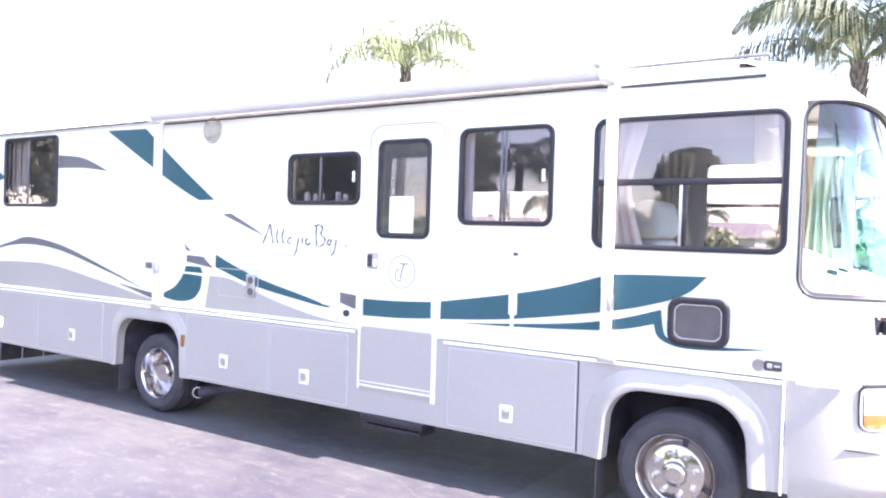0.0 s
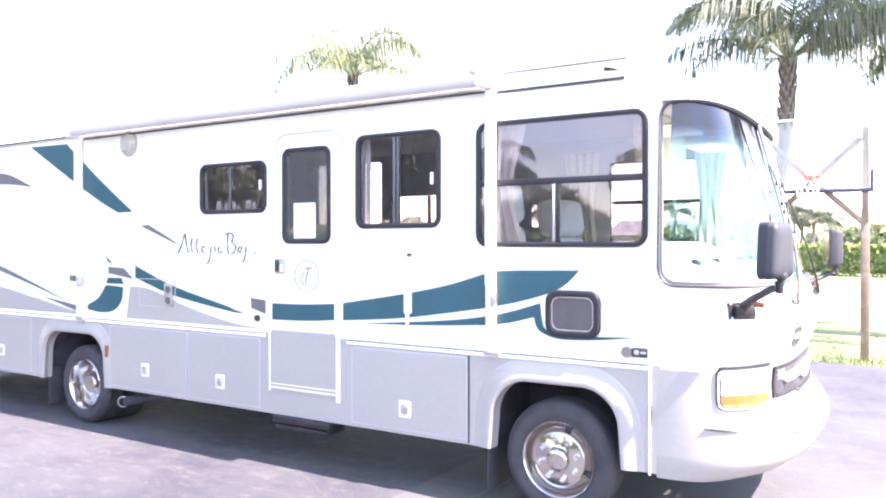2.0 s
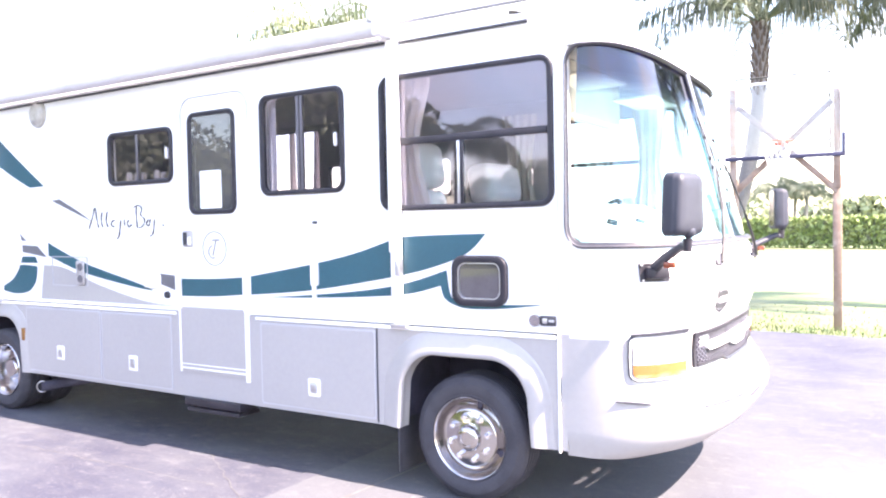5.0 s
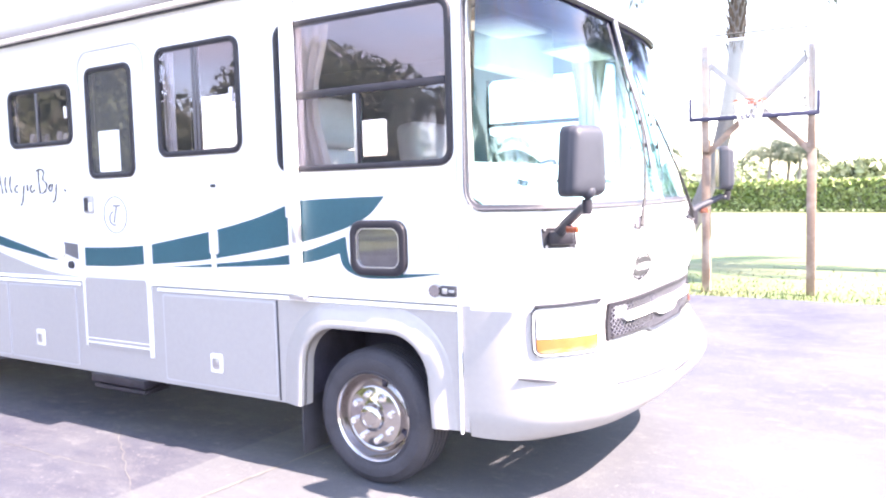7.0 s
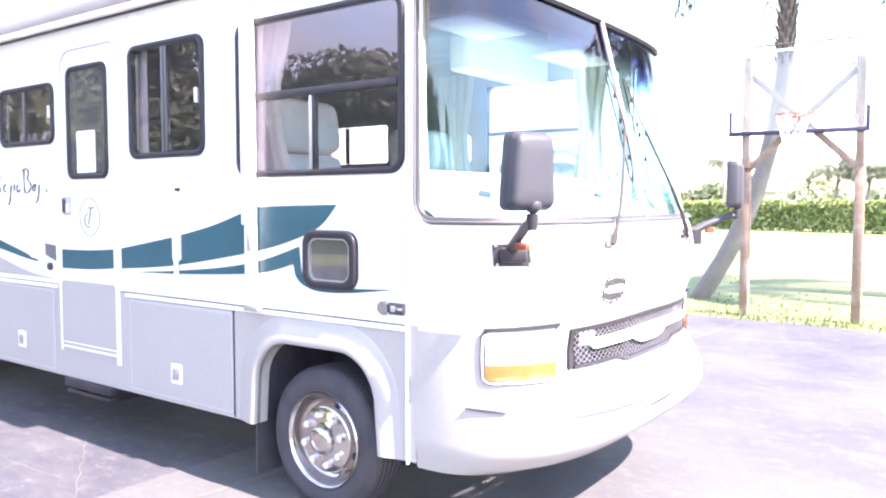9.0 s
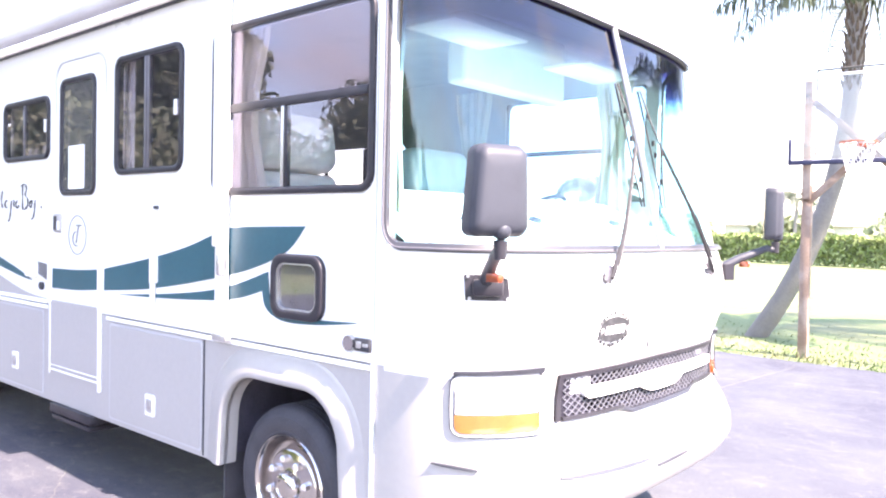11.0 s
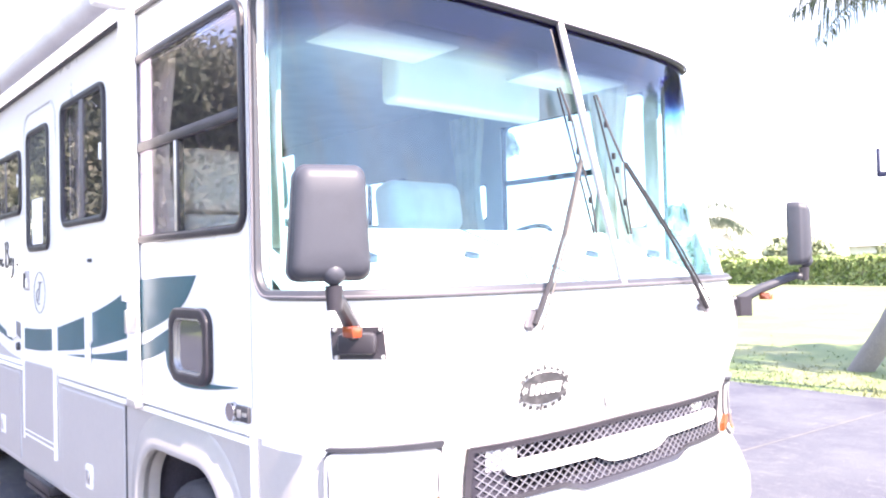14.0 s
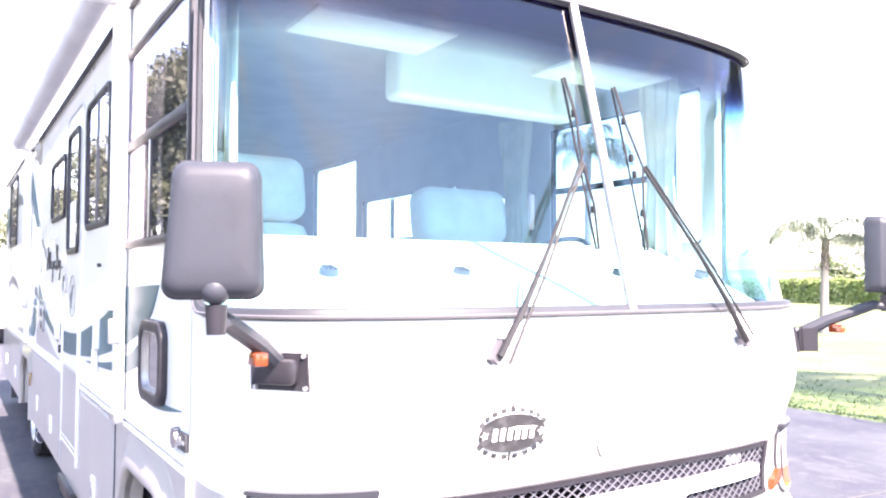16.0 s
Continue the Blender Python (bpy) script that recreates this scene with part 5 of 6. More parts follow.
def mirror(flip):
    Y = (lambda y: W - y) if flip else (lambda y: y)
    fl = Matrix.Identity(4) if not flip else Matrix(((1, 0, 0, 0), (0, -1, 0, W), (0, 0, 1, 0), (0, 0, 0, 1)))
    base = front(ang(0.110), 1.485, 0.0)
    nrm = (front(ang(0.110), 1.485, 0.1) - base).normalized()
    q = nrm.to_track_quat("Z", "Y").to_matrix().to_4x4()
    tr = fl @ Matrix.Translation(base) @ q
    # base plate, laid on the skin
    bm = B()
    fpoly(bm, [(Y(0.054), 1.432), (Y(0.168), 1.432), (Y(0.168), 1.536), (Y(0.054), 1.536)], -0.01, 0.014)
    mb = part("door_mirror", bm, BLACK, rv, "black mirror on a swing arm")
    bm = B()
    box(bm, -0.07, 0.055, -0.035, 0.035, 0.0, 0.05, 0.015, m=tr)
    part("mount", bm, BLACK, mb)
    for y, z in ((0.062, 1.44), (0.160, 1.44), (0.062, 1.528), (0.160, 1.528)):
        bm = B()
        rod(bm, front(ang(Y(y)), z, 0.01), front(ang(Y(y)), z, 0.02), 0.007, n=8)
        part("screw", bm, ALU, mb)
    knob = fl @ Vector((1.505, -0.15, 1.66))
    st = fl @ (base + nrm * 0.04 + Vector((-0.02, 0, 0.03)))
    bm = B()
    tube(bm, [st, st.lerp(knob, 0.3) + Vector((0, 0, 0.01)), st.lerp(knob, 0.85), knob + Vector((0, 0, -0.03))], [0.03, 0.026, 0.022, 0.018], 10)
    part("arm", bm, MIRROR_SHELL, mb, "dark grey swing arm")
    bm = B()
    rod(bm, knob + Vector((0, 0, -0.05)), knob + Vector((0, 0, 0.02)), 0.022, 0.026, 16)
    rod(bm, knob + Vector((0, 0, 0.02)), knob + Vector((0, 0, 0.06)), 0.012, n=12)
    part("knuckle", bm, BLACK, mb)
    mid = st.lerp(knob, 0.35)
    bm = B()
    box(bm, -0.03, 0.03, -0.018, 0.018, -0.02, 0.015, 0.005, m=Matrix.Translation(mid + Vector((0.02, 0, -0.03))))
    part("marker", bm, REDO, mb, "small orange marker lens")
    # shell: a rounded box, convex to the front
    yaw = math.atan2(-0.053 + 0.265, 1.537 - 1.45) if not flip else 0
    c = Vector((1.482, -0.150, 1.856))
    ax = Vector((0.38, 0.925, 0)).normalized()   # across the mirror
    nf = Vector((0.925, -0.38, 0)).normalized()  # to the front
    bm = B()
    n, rings = 28, []
    for d, sc in ((-0.050, 0.95), (-0.042, 1.0), (0.010, 1.0), (0.018, 0.992), (0.020, 0.975), (0.034, 0.955), (0.047, 0.91), (0.056, 0.83), (0.061, 0.74), (0.063, 0.45)):
        o = rrect(-0.108 * sc, 0.112 * sc, -0.165 * sc, 0.165 * sc, 0.036 * sc, 6)
        rings.append([bm.verts.new(fl @ (c + ax * (p[0] * (1 - 0.55 * p[1]) + 0.02 * p[1]) + nf * d + Vector((0, 0, p[1])))) for p in o])
    k = len(rings[0])
    for a, b in zip(rings, rings[1:]):
        for i in range(k):
            bm.faces.new((a[i], a[(i + 1) % k], b[(i + 1) % k], b[i]))
    bm.faces.new(rings[-1])
    bm.faces.new(rings[0][::-1])
    sh = part("mirror_shell", bm, MIRROR_SHELL, mb, "dark grey moulded mirror shell", sharp=60)
    bm = B()
    o = rrect(-0.085, 0.085, -0.145, 0.145, 0.036, 5)
    bm.faces.new([bm.verts.new(fl @ (c + ax * p[0] + nf * -0.053 + Vector((0, 0, p[1])))) for p in o])
    bmesh.ops.solidify(bm, geom=bm.faces[:], thickness=0.003)
    part("mirror_glass", bm, CHROME, sh, "mirror glass")
    bm = B()
    bmesh.ops.create_uvsphere(bm, u_segments=16, v_segments=10, radius=0.036, matrix=Matrix.Translation(fl @ Vector((1.512, -0.155, 1.715))))
    part("pivot_cap", bm, MIRROR_SHELL, sh)


mirror(False)
mirror(True)

# ---- cab interior ----
bm = B()
box(bm, -9.2, 1.1, 0.06, W - 0.06, 1.0, 1.06)
part("cab_floor", bm, CARPET, rv, smooth=False)
bm = B()
box(bm, -9.2, 0.7, 0.05, W - 0.05, 2.93, 2.97)
part("headliner", bm, INNER, rv, "pale grey headliner", smooth=False)
bm = B()
box(bm, -6.05, -6.0, 0.05, W - 0.05, 1.05, 2.95)
part("bulkhead", bm, INNER, rv, smooth=False)
for y0, holes in ((0.045, [hole(w) for w in WIN.values()] + [hole(DOORWIN)]), (W - 0.055, [hole(w) for w in FARWIN.values()])):
    bm = B()
    wall_cells(bm, -6.0, 0.78, 1.06, 2.93, [h for h in holes if h[0] > -6.0], y0, y0 + 0.01)
    part("wall_lining", bm, INNER, rv, smooth=False)
bm = B()
A2 = [a for a in ANG if 0.05 < a < math.pi - 0.05]
rows = []
for f_, z in ((0.0, 1.61), (0.35, 1.725), (0.75, 1.84), (0.97, 1.91), (1.0, 1.88), (1.0, 1.15)):
    rows.append([bm.verts.new(Vector((lambda p: (p.x + (0.42 - p.x) * f_, p.y, z))(front(a, 1.66, -0.05)))) for a in A2])
for a, b in zip(rows, rows[1:]):
    for i in range(len(A2) - 1):
        bm.faces.new((a[i], a[i + 1], b[i + 1], b[i]))
part("dashboard", bm, DASH, rv, "pale sunlit dashboard top", sharp=50)
for y in (0.405, 0.945, 1.765, 2.29):
    bm = B()
    q = Vector((0.90, y, 1.768))
    tilt = Vector((0.27, 0, 1)).normalized()
    rod(bm, q - tilt * 0.01, q + tilt * 0.012, 0.036, 0.033, 20)
    vt = part("dash_vent", bm, LAMPGREY, rv, "round dark dash vent")
    for k in (-0.014, 0.0, 0.014):
        bm = B()
        box(bm, -0.028, 0.028, k - 0.003, k + 0.003, 0.012, 0.019, m=Matrix.Translation(q) @ pose(0, 0, 0, 0, 15, 0))
        part("fin", bm, BLACK, vt)


def cab_seat(x, y, turn, top=1.35, half=0.28):
    m = pose(x, y, 1.06, 0, 0, turn)
    s = thing("captain_seat", "pale grey leather captain seat with armrests", "seat", (x, y, 1.06), group="cab seats")
    for nm, a, mt in (("base", (-0.16, 0.16, -0.16, 0.16, 0.0, 0.32, 0.03), BLACK), ("cushion", (-0.22, 0.32, -0.27, 0.27, 0.30, 0.50, 0.06), SEATM)):
        bm = B()
        box(bm, *a[:6], a[6], 3, m=m)
        part(nm, bm, mt, s)
    bm = B()
    box(bm, -0.12, 0.10, -half - 0.01, half + 0.01, 0.46, top - 0.36, 0.07, 3, m=m @ pose(-0.20, 0, 0, 0, -8, 0))
    part("backrest", bm, SEATM, s)
    bm = B()
    box(bm, -0.12, 0.13, -half, half, top - 0.35, top, 0.085, 4, m=m @ pose(-0.20, 0, 0, 0, -8, 0))
    part("upper_backrest", bm, SEATM, s, "bulging upper back cushion")
    for k in (-0.31, 0.31):
        bm = B()
        box(bm, -0.2, 0.2, k - 0.035, k + 0.035, 0.62, 0.70, 0.03, 3, m=m)
        part("armrest", bm, SEATM, s)


cab_seat(-0.38, 0.66, 4, 1.35, 0.33)
cab_seat(-0.45, 2.05, 0, 1.26, 0.32)
bm = B()
cw = Vector((0.22, 1.95, 1.83))
tq = Vector((-0.55, 0, 0.83)).to_track_quat("Z", "Y").to_matrix().to_4x4()
tube(bm, [Matrix.Translation(cw) @ tq @ Vector((0.21 * math.cos(t), 0.21 * math.sin(t), 0)) for t in [2 * math.pi * i / 32 for i in range(32)]], 0.014, 8, closed=True)
stw = part("steering_wheel", bm, BLACK, rv, "dark steering wheel")
bm = B()
for t in (0.5, 2.64, 4.71):
    rod(bm, cw, Matrix.Translation(cw) @ tq @ Vector((0.2 * math.cos(t), 0.2 * math.sin(t), 0)), 0.012, n=8)
rod(bm, cw, cw + Vector((0.25, 0, -0.35)), 0.035)
part("spokes", bm, BLACK, stw)
bm = B()
box(bm, 0.28, 0.42, 0.935, 1.96, 2.53, 2.93, 0.03, 3)
part("overhead_cabinet", bm, CREAM, rv, "cream overhead cabinet above the cab")
for y0, y1 in ((0.40, 1.0), (1.62, 2.22)):
    bm = B()
    box(bm, 0.47, 0.80, y0, y1, 2.70, 2.722, 0.01, m=None)
    part("sun_visor", bm, CREAM, rv, "cream sun visor")


def curtain(x, y, z0, z1, wide, along, name="curtain", cloth=CLOTH, tied=0.0, label="gathered beige curtain hanging beside a cab window"):
    """A gathered curtain hanging from a rail."""
    bm = B()
    n, rows = 40, []
    for j in range(9):
        v = j / 8
        sq = 1 - 0.35 * math.sin(v * math.pi) ** 2
        row = []
        for i in range(n + 1):
            u = i / n
            o = 0.022 * math.sin(u * wide * 75 + 0.4 * math.sin(v * 3)) * (0.5 + 0.5 * v)
            s = (u - 0.5) * wide * sq - tied * wide * (1 - sq)
            row.append(bm.verts.new((x + (s if along == "x" else o), y + (o if along == "x" else s), z1 + (z0 - z1) * v)))
        rows.append(row)
    for a, b in zip(rows, rows[1:]):
        for i in range(n):
            bm.faces.new((a[i], a[i + 1], b[i + 1], b[i]))
    bmesh.ops.recalc_face_normals(bm, faces=bm.faces)
    bmesh.ops.solidify(bm, geom=bm.faces[:], thickness=0.003)
    return solo(name, bm, cloth, label, "curtain", group="cab curtains")


curtain(-0.385, 0.11, 1.75, 2.82, 0.34, "x", cloth=PALECLOTH, tied=0.5, label="pale cream curtain tied back beside a cab window")
curtain(0.50, W - 0.14, 1.80, 2.80, 0.30, "x")
curtain(-0.75, W - 0.14, 1.75, 2.80, 0.36, "x")
curtain(0.68, 0.13, 1.74, 2.82, 0.16, "x")

# ---- basketball hoop ----
HX, HY, HR = 0.46, 9.35, 4.0
hm = pose(HX, HY, 0, 0, 0, HR)
hoop = thing("basketball_hoop", "clear basketball backboard on two weathered timber posts", "basketball hoop", (HX, HY, 0))
for x in (-0.71, 0.83):
    bm = B()
    box(bm, x - 0.065, x + 0.065, 0.10, 0.22, -0.05, 2.45, 0.008, m=hm)
    part("post", bm, WOOD, hoop, "weathered timber post")
    bm = B()
    box(bm, x - 0.055, x + 0.055, 0.03, 0.10, 2.25, 3.92 if x < 0 else 3.8, 0.006, m=hm)
    part("upper_post", bm, WOOD, hoop)
for s in (-1, 1):
    bm = B()
    d = 0.10 if s < 0 else 0.05
    box(bm, -0.05, 0.05, d, d + 0.04, 0.0, 0.80, 0.006, m=hm @ pose(-0.71 if s < 0 else 0.83, 0, 2.2, 0, -s * 46, 0))
    part("brace", bm, WOOD, hoop, "slanting brown timber brace")
    # same brace carried on behind the board, in the painted haze colour
    bm = B()
    box(bm, -0.05, 0.05, d, d + 0.04, 0.802, 2.05, 0.006, m=hm @ pose(-0.71 if s < 0 else 0.83, 0, 2.2, 0, -s * 46, 0))
    part("back_brace", bm, HAZEDWOOD, hoop, "timber cross brace greyed by painted haze behind the board")
bm = B()
box(bm, -0.915, 0.915, -0.012, 0.0, 2.77, 3.98, m=hm)
bd = part("backboard", bm, CLEAR, hoop, "clear acrylic backboard", smooth=False)
bd.visible_shadow = False
bm = B()
ring(bm, [(-0.915, 2.77), (0.915, 2.77), (0.915, 3.98), (-0.915, 3.98)], [(-0.885, 2.80), (0.885, 2.80), (0.885, 3.95), (-0.885, 3.95)], -0.03, 0.02)
bmesh.ops.transform(bm, matrix=hm, verts=bm.verts[:])
part("board_frame", bm, TRIM, bd, "white board frame", smooth=False)
PAD = mat("navy_pad", (0.03, 0.03, 0.07), 0.6, vary=0.1)
bm = B()
box(bm, -0.95, 0.95, -0.035, 0.03, 2.73, 2.80, 0.012, m=hm)
for x in (-0.95, 0.90):
    box(bm, x, x + 0.05, -0.035, 0.03, 2.75, 3.10, 0.012, m=hm)
part("edge_pad", bm, PAD, bd, "dark navy edge padding")
bm = B()
tube(bm, [hm @ Vector(p) for p in ((-0.72, 0.6, 2.9), (-0.72, 0.6, 4.16), (0.72, 0.6, 4.16), (0.72, 0.6, 2.9))], 0.022, 8)
for x in (-0.72, 0.72):
    for z in (3.0, 3.7):
        tube(bm, [hm @ Vector((x, 0.6, z)), hm @ Vector((x, 0.0, z))], 0.018, 6)
part("pipe_frame", bm, PIPE, hoop, "pale pipe frame behind the board")
bm = B()
tube(bm, [hm @ Vector((0.225 * math.cos(t), -0.33 + 0.225 * math.sin(t), 2.98)) for t in [2 * math.pi * i / 32 for i in range(32)]], 0.011, 8, closed=True)
box(bm, -0.06, 0.06, -0.13, -0.01, 2.94, 2.99, 0.005, m=hm)
rm = part("rim", bm, mat("orange_steel", (0.35, 0.075, 0.03), 0.5, vary=0.15), hoop, "orange steel rim")
bm = B()
for i in range(12):
    for s in (1, -1):
        pts = []
        for k in range(6):
            t = 2 * math.pi * (i + s * k * 0.35) / 12
            r = 0.225 * (1 - 0.08 * k)
            pts.append(hm @ Vector((r * math.cos(t), -0.33 + r * math.sin(t), 2.98 - 0.075 * k)))
        tube(bm, pts, 0.004, 4, caps=False)
part("net", bm, TRIM, rm, "white cord net")

# ---- vegetation ----
rng = np.random.default_rng(4)


def cloud(name, quads, material, parent=None, label="", category="", kind="", group=""):
    """Many small leaf quads as one mesh: quads is an array (n, 4, 3)."""
    n = len(quads)
    me = bpy.data.meshes.new(name)
    me.from_pydata(quads.reshape(-1, 3).tolist(), [], np.arange(4 * n).reshape(-1, 4).tolist())
    me.materials.append(material)
    ob = new(name, me)
    if parent is not None:
        ob.parent = parent
        ob.matrix_parent_inverse = parent.matrix_world.inverted()
    return tagged(ob, label, category, group, kind)


def leaf_quads(centres, size, flat=0.0):
    """Randomly turned, pointed leaf quads at the centres."""
    n = len(centres)
    a = rng.normal(size=(n, 3))
    a[:, 2] *= 1 - flat
    a /= np.linalg.norm(a, axis=1)[:, None]
    b = np.cross(a, rng.normal(size=(n, 3)))
    b /= np.linalg.norm(b, axis=1)[:, None]
    s = size * rng.uniform(0.6, 1.3, (n, 1))
    return np.stack([centres - a * s, centres + b * s * 0.45, centres + a * s, centres - b * s * 0.45], 1)


def tree(x, y, h, r, name="tree", label="broad green shade tree", leaves=5000, size=0.16, clear=0.35, mt=OAK, group="shade trees", low=0.48):
    t = thing(name, label, "tree", (x, y, 0), group)
    bm = B()
    lean = rng.uniform(-0.3, 0.3, 2)
    fork = Vector((x + lean[0], y + lean[1], h * clear))
    tube(bm, [(x, y, -0.1), (x + lean[0] * 0.4, y + lean[1] * 0.4, h * clear * 0.5), fork], [h * 0.035, h * 0.026, h * 0.022], 10)
    blobs = []
    for i in range(9):
        a = 2 * math.pi * i / 9 + rng.uniform(-0.3, 0.3)
        f = rng.uniform(0.25, 0.68)
        tip = Vector((x + r * f * math.cos(a), y + r * f * math.sin(a), h * rng.uniform(low, 0.78)))
        mid = fork.lerp(tip, 0.5) + Vector((0, 0, -0.04 * h))
        tube(bm, [fork, mid, tip], [h * 0.014, h * 0.009, h * 0.003], 6)
        blobs.append((tip, r * rng.uniform(0.26, 0.42)))
    blobs.append((Vector((x, y, h * 0.76)), r * 0.42))
    part("trunk", bm, TRUNK, t)
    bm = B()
    # solid dark cores stand in for the shaded depth of the crown
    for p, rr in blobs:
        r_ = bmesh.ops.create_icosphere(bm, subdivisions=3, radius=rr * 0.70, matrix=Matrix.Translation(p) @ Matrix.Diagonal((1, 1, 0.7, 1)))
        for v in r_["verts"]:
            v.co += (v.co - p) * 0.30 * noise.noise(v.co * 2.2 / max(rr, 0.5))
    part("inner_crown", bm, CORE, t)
    c = []
    for p, rr in blobs:
        k = leaves // len(blobs)
        d = rng.normal(size=(k, 3))
        d /= np.linalg.norm(d, axis=1)[:, None]
        c.append(np.array(p) + d * rr * rng.uniform(0.55, 1.12, (k, 1)) * np.array([1, 1, 0.7]))
    cloud("crown", leaf_quads(np.concatenate(c), size), mt, t)
    return t


def frond_mesh(length, up, down, drop, n=54, name="frond", leaf=FROND):
    """A feather palm leaf along +x: its rib leaves at the angle up, arches over to down, and carries hanging leaflets."""
    bm = B()
    rib = [Vector((0, 0, 0))]
    for i in range(12):
        a = radians(up + (down - up) * ((i + 0.5) / 12) ** 1.25)
        rib.append(rib[-1] + Vector((math.cos(a), 0, math.sin(a))) * (length / 12))
    tube(bm, rib, [0.035 * (1 - 0.85 * i / 12) for i in range(13)], 5)
    for i in range(n):
        u = 0.16 + 0.84 * i / n
        k = u * 12
        a = rib[int(k)].lerp(rib[min(12, int(k) + 1)], k - int(k))
        tan = (rib[min(12, int(k) + 1)] - rib[int(k)]).normalized()
        ln = 0.80 * math.sin(math.pi * min(1, 0.12 + 0.88 * u)) ** 0.6 * length / 3.0 + 0.08
        for s in (1, -1):
            j = random.uniform(0.8, 1.15)
            out = Vector((tan.x * 0.35, s * random.uniform(0.45, 0.75), tan.z * 0.35 + random.uniform(-0.1, 0.25)))
            p1 = a + out.normalized() * ln * 0.45 * j
            p2 = p1 + Vector((out.x * 0.3, out.y * 0.35, -drop)).normalized() * ln * 0.75 * j
            w = Vector((0.009, 0, 0.002)) + tan * 0.007
            v = [bm.verts.new(q) for q in (a - w, a + w, p1 + w, p1 - w, p2)]
            bm.faces.new(v[:4])
            bm.faces.new((v[3], v[2], v[4]))
    me = bpy.data.meshes.new(name)
    bm.to_mesh(me)
    bm.free()
    me.materials.append(leaf)
    return me


FRONDS = [frond_mesh(2.9, 44, -58, 2.4, 64), frond_mesh(3.0, 58, -80, 2.8, 64), frond_mesh(2.7, 36, -40, 2.2, 60)]
# fronds for the palm behind the motorhome, with backlight painted in
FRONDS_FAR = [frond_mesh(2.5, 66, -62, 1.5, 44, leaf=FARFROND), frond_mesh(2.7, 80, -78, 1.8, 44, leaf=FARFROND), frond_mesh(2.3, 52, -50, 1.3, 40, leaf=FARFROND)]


def palm(base, top, r0, r1, size=1.0, n=16, boots=True, label="tall palm with drooping feather fronds", tilt0=0, leaves=None, bend=1.3):
    p = thing("palm_tree", label, "palm tree", base, "palms")
    b, t = Vector(base), Vector(top)
    bm = B()
    line = []
    for i in range(15):
        u = i / 14
        line.append(Vector((b.x + (t.x - b.x) * (1 - (1 - u) ** bend), b.y + (t.y - b.y) * u, b.z - 0.1 + (t.z - b.z + 0.1) * u)))
    tube(bm, line, [(r0 + (r1 - r0) * min(1, i / 11)) * (1 + 0.04 * (i % 2)) for i in range(15)], 14)
    part("trunk", bm, BARK, p, "grey ringed palm trunk")
    if boots:
        bm = B()
        for i in range(64):
            a, z = i * 2.4, t.z - 1.45 * size + i * 0.022 * size
            u = (z - b.z) / (t.z - b.z)
            c = Vector((b.x + (t.x - b.x) * (1 - (1 - u) ** bend), b.y + (t.y - b.y) * u, z))
            o = Vector((math.cos(a), math.sin(a), 0))
            tube(bm, [c + o * r1 * 0.7, c + o * (r1 + 0.015 * size) + Vector((0, 0, 0.13 * size)), c + o * (r1 + 0.02 * size + 0.05 * random.random()) + Vector((0, 0, 0.24 * size))], [0.04 * size, 0.028 * size, 0.008], 5)
        part("leaf_base", bm, BOOT, p, "brown old leaf bases")
    for i in range(n):
        me = (leaves or FRONDS)[i % 3]
        f = new("frond", me)
        tilt = [6, -6, 14][i % 3] + random.uniform(-12, 14)
        m = pose(t.x, t.y, t.z - 0.05, 0, 0, i * 137.5 + random.uniform(-12, 12)) @ pose(0, 0, 0, 0, tilt + tilt0, 0) @ Matrix.Scale(size * random.uniform(0.88, 1.1), 4)
        f.matrix_world = m
        f.parent = p
        f.matrix_parent_inverse = p.matrix_world.inverted()
    return p


palm((-1.65, 11.4, 0), (-0.17, 11.4, 5.45), 0.165, 0.125, 1.0, 20, tilt0=-15, bend=2.6)
palm((3.9, 13.5, 0), (3.6, 13.6, 6.2), 0.26, 0.2, 1.15, 18)
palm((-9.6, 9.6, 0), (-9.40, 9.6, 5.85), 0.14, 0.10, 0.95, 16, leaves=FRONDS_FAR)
palm((-12.0, 24.0, 0), (-12.0, 24.2, 3.1), 0.15, 0.11, 0.75, 14, label="small palm on the lawn")
palm((-25.5, 26.0, 0), (-25.5, 26.0, 8.0), 0.2, 0.15, 1.0, 14)
for x, y, z in ((-7.6, 58, 3.6), (-5.6, 58, 3.4), (-6.6, 60, 4.0), (-19.0, 70, 5.0), (4, 70, 4.6)):
    palm((x, y, 0), (x + 0.3, y, z), 0.18, 0.13, 0.85, 16, boots=False, label="distant palm beyond the hedge")

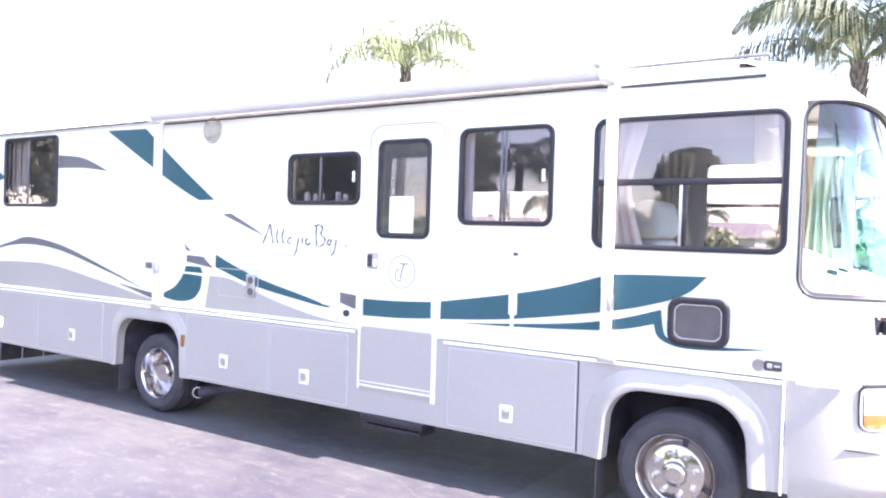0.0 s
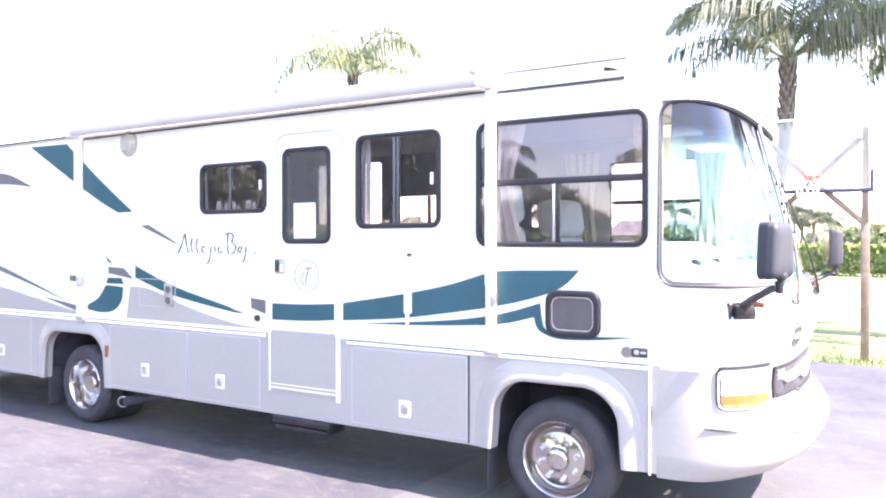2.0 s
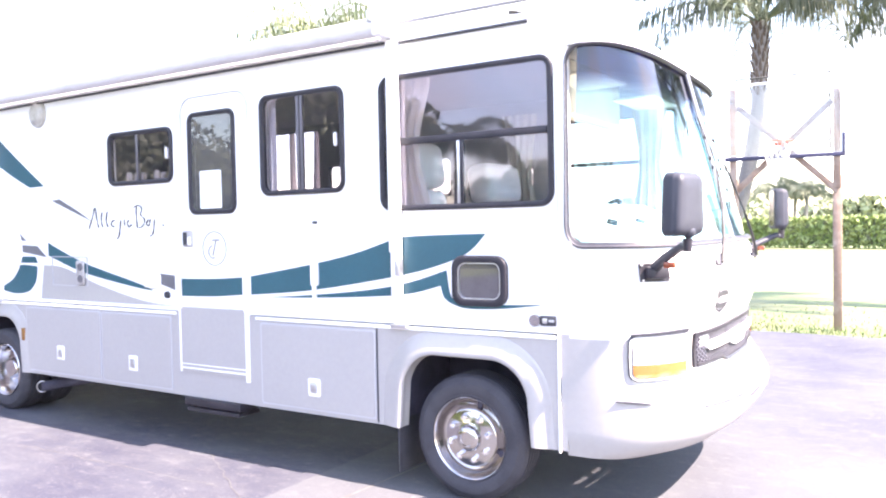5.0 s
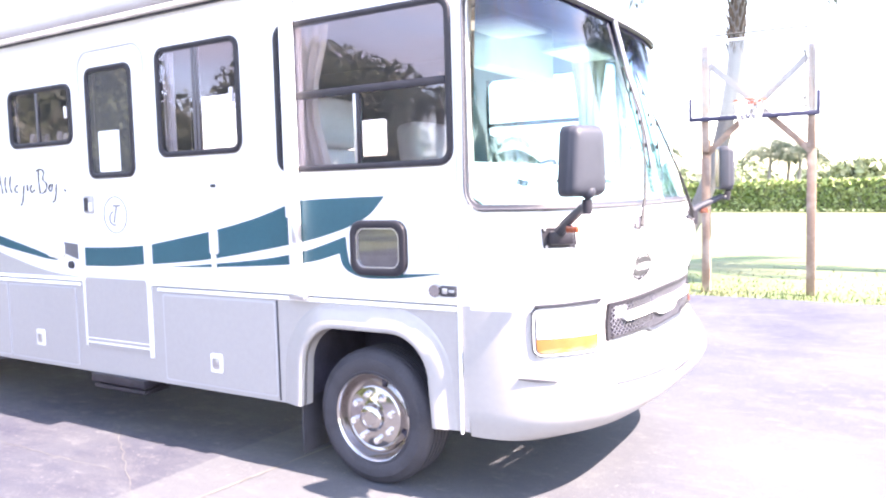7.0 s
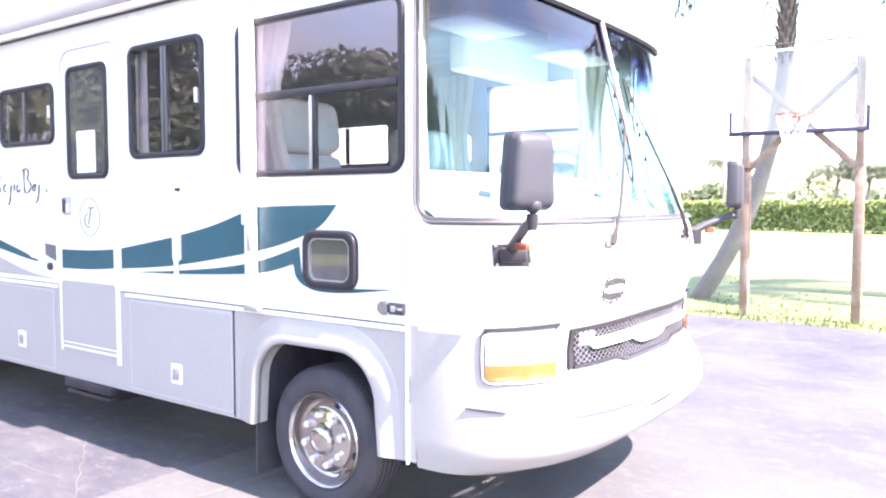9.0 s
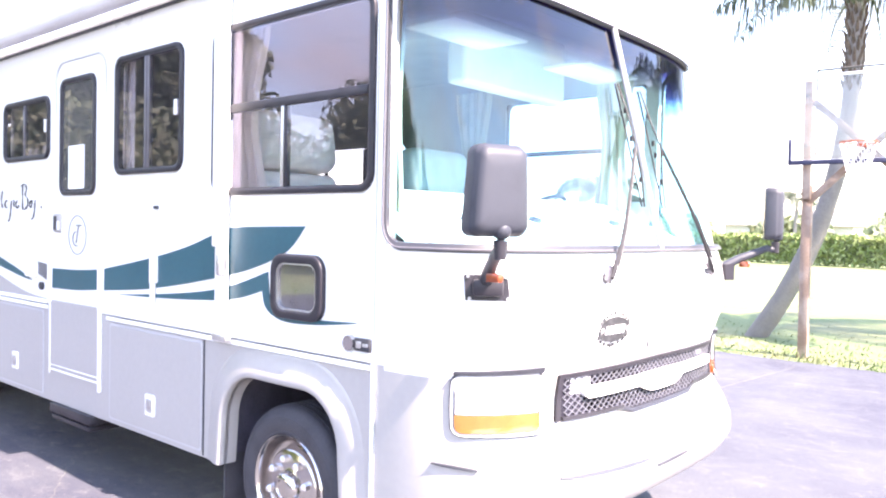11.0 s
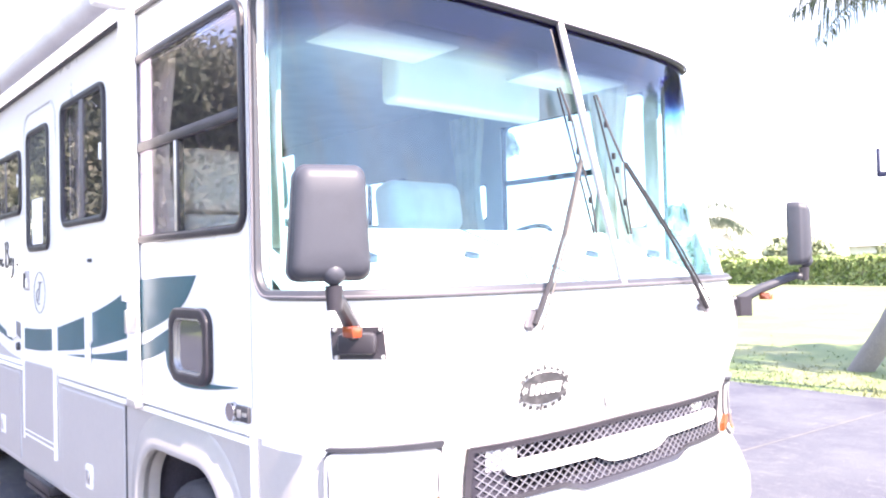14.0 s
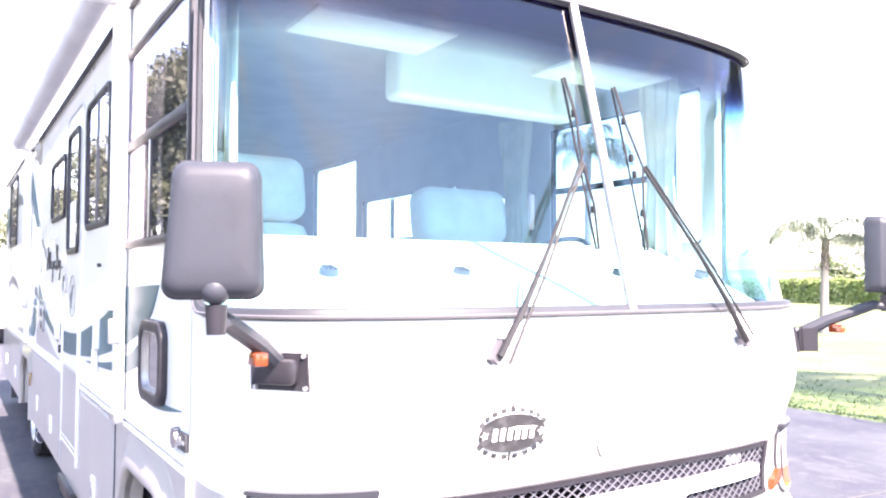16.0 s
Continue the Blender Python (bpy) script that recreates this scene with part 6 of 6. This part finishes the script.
# hedge


def hedge(a, b, h, depth, n):
    a, b = Vector(a), Vector(b)
    d = (b - a).normalized()
    w = Vector((-d.y, d.x, 0))
    t = thing("hedge", "long clipped green boundary hedge", "hedge", a)
    # plain box in a darker green paints the shade behind the leaves
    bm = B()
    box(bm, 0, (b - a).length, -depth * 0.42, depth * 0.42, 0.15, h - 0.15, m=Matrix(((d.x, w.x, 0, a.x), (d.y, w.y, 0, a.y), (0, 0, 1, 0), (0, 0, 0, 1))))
    part("shade_core", bm, OAK, t, smooth=False)
    u = rng.uniform(0, (b - a).length, n)
    f = rng.random(n)
    off = np.where(f < 0.55, depth / 2 + rng.normal(0, 0.07, n), rng.uniform(-depth / 2, depth / 2, n))
    z = np.where(f < 0.55, rng.uniform(0.0, h, n), h + rng.normal(-0.02, 0.06, n)) + 0.05 * np.sin(u * 1.7) * (f >= 0.55)
    c = np.array(a)[None] + u[:, None] * np.array(d)[None] + off[:, None] * np.array(w)[None]
    c[:, 2] = z
    cloud("leaves", leaf_quads(c, 0.16), LEAF, t, kind="stuff")


hedge((34, 36, 0), (-52, 62, 0), 1.75, 1.4, 36000)
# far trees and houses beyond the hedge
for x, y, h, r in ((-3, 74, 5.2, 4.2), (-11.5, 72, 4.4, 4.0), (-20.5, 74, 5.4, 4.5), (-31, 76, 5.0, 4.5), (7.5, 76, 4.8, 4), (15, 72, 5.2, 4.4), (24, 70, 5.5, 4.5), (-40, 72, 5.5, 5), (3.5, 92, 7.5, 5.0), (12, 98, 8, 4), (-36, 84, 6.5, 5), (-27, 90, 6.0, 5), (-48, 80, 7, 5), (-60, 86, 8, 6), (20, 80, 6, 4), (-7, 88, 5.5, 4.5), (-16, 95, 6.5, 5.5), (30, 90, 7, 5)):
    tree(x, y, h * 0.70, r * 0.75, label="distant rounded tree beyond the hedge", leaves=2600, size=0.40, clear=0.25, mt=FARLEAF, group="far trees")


def house(x, y, wx, wy, h, label):
    t = thing("house", label, "house", (x, y, 0), "far houses")
    bm = B()
    box(bm, x - wx / 2, x + wx / 2, y - wy / 2, y + wy / 2, 0, h)
    part("wall", bm, STUCCO, t, smooth=False)
    bm = B()
    slab(bm, [(y - wy / 2 - 0.5, h), (y + wy / 2 + 0.5, h), (y, h + 1.7)], x - wx / 2 - 0.5, x + wx / 2 + 0.5, axis="x")
    part("roof", bm, ROOFT, t, smooth=False)
    for i in range(3):
        bm = B()
        cx = x - wx / 2 + wx * (i + 0.5) / 3
        box(bm, cx - 0.7, cx + 0.7, y - wy / 2 - 0.03, y - wy / 2, 0.9, 2.1)
        part("window", bm, SMOKED, t, smooth=False)


house(-46, 74, 14, 9, 2.8, "distant low white house with a grey roof")
house(-22, 82, 12, 9, 2.8, "distant low white house with a grey roof")
# trees on the far side of the drive, seen mirrored in the windows
for x, y, h, r in ((-20.5, -11.0, 10.5, 6), (-28, -14, 11, 6.5), (-18, -21, 8.0, 5.5), (-25, -24, 7.4, 5.5), (-8.5, -29, 4.4, 3.4), (-14, -31, 4.8, 4), (-1, -31, 5.0, 4.5), (5, -29, 5.0, 4.0), (12, -29, 7.5, 4.5), (20, -26, 9.0, 5)):
    tree(x, y, h, r, label="broad shade tree across the drive", leaves=15000, size=0.17, clear=0.2, low=0.26)
tree(-6.2, -22, 6.1, 1.75, label="small flat-topped tree across the drive", leaves=3600, size=0.17, clear=0.5, low=0.62)
palm((-12.2, -20.0, 0), (-11.9, -20.0, 4.5), 0.16, 0.12, 0.95, 16, label="palm across the drive")
for x, y, h, r in ((-37, -8.5, 14, 6.5), (-47, -13, 14, 7), (-34, -20, 9, 5), (26, -6, 8, 5), (30, 8, 9, 5), (-42, 6, 7, 4.5), (-50, -4, 8, 5)):
    tree(x, y, h, r, label="shade tree beside the drive", leaves=20000, size=0.17, clear=0.15, low=0.16)

# hedges added out of direct view to cover bright lawn in the window reflections
hedge((-46, -10.5, 0), (-14, -17.5, 0), 2.4, 1.6, 15000)
hedge((-14, -24.5, 0), (26, -24.5, 0), 2.2, 1.6, 15000)

# grass along the drive's edge, longest at the posts
n = 5000
gx = rng.uniform(-9, 8, n)
gy = 8.82 - 0.06 * (gx - 1) + np.abs(rng.normal(0, 1, n)) ** 1.3 * 1.4
near = np.exp(-((gx + 0.35) / 0.4) ** 2) + np.exp(-((gx - 1.25) / 0.4) ** 2) + 0.6 * np.exp(-((gx - 0.4) / 0.5) ** 2)
hh = rng.uniform(0.015, 0.055, n) * (1 + 1.6 * near * np.exp(-((gy - 9.2) / 0.35) ** 2))
c = np.stack([gx, gy, np.full(n, -0.02)], 1)
aa = rng.uniform(0, 6.28, n)
ww = np.stack([np.cos(aa), np.sin(aa), 0 * aa], 1) * 0.012
tip = np.stack([rng.normal(0, 0.03, n), rng.normal(0, 0.03, n), hh], 1)
cloud("grass_tufts", np.stack([c - ww, c + ww, c + tip + ww * 0.3, c + tip - ww * 0.3], 1), GRASS, None, "ragged grass tufts and weeds along the asphalt edge", "grass", "stuff")

# white van parked far behind
VX, VY = -20.0, -0.35
van = thing("van", "white van parked on the drive behind the motorhome", "van", (VX, VY, 0))
bm = B()
slab(bm, [(VX + 0.05, 0.45), (VX + 0.05, 1.05), (VX - 0.15, 1.25), (VX - 1.0, 1.42), (VX - 1.75, 2.25), (VX - 2.1, 2.38), (VX - 5.2, 2.40), (VX - 5.4, 2.2), (VX - 5.45, 0.45)], VY - 1.0, VY + 1.0, bevel=0.05)
part("body", bm, WHITE, van)
bm = B()
slab(bm, [(VX - 1.0, 1.46), (VX - 1.04, 1.45), (VX - 1.72, 2.20), (VX - 1.68, 2.20)], VY - 0.86, VY + 0.86)
part("windscreen", bm, SMOKED, van, "dark van windscreen", smooth=False)
bm = B()
box(bm, VX + 0.03, VX + 0.16, VY - 1.0, VY + 1.0, 0.42, 0.66, 0.04)
part("bumper", bm, GREY, van)
for z in (0.78, 0.86, 0.94):
    bm = B()
    box(bm, VX + 0.04, VX + 0.07, VY - 0.55, VY + 0.55, z, z + 0.04)
    part("grille_bar", bm, SEAL, van, smooth=False)
for y in (VY - 0.8, VY + 0.8):
    bm = B()
    box(bm, VX + 0.03, VX + 0.07, y - 0.16, y + 0.16, 0.78, 0.98, 0.015)
    part("headlamp", bm, LENS, van)
for x in (VX - 0.8, VX - 4.2):
    for y in (VY - 0.9, VY + 0.9):
        bm = B()
        rod(bm, (x, y - 0.1, 0.36), (x, y + 0.1, 0.36), 0.36, n=28)
        part("wheel", bm, RUBBER, van)
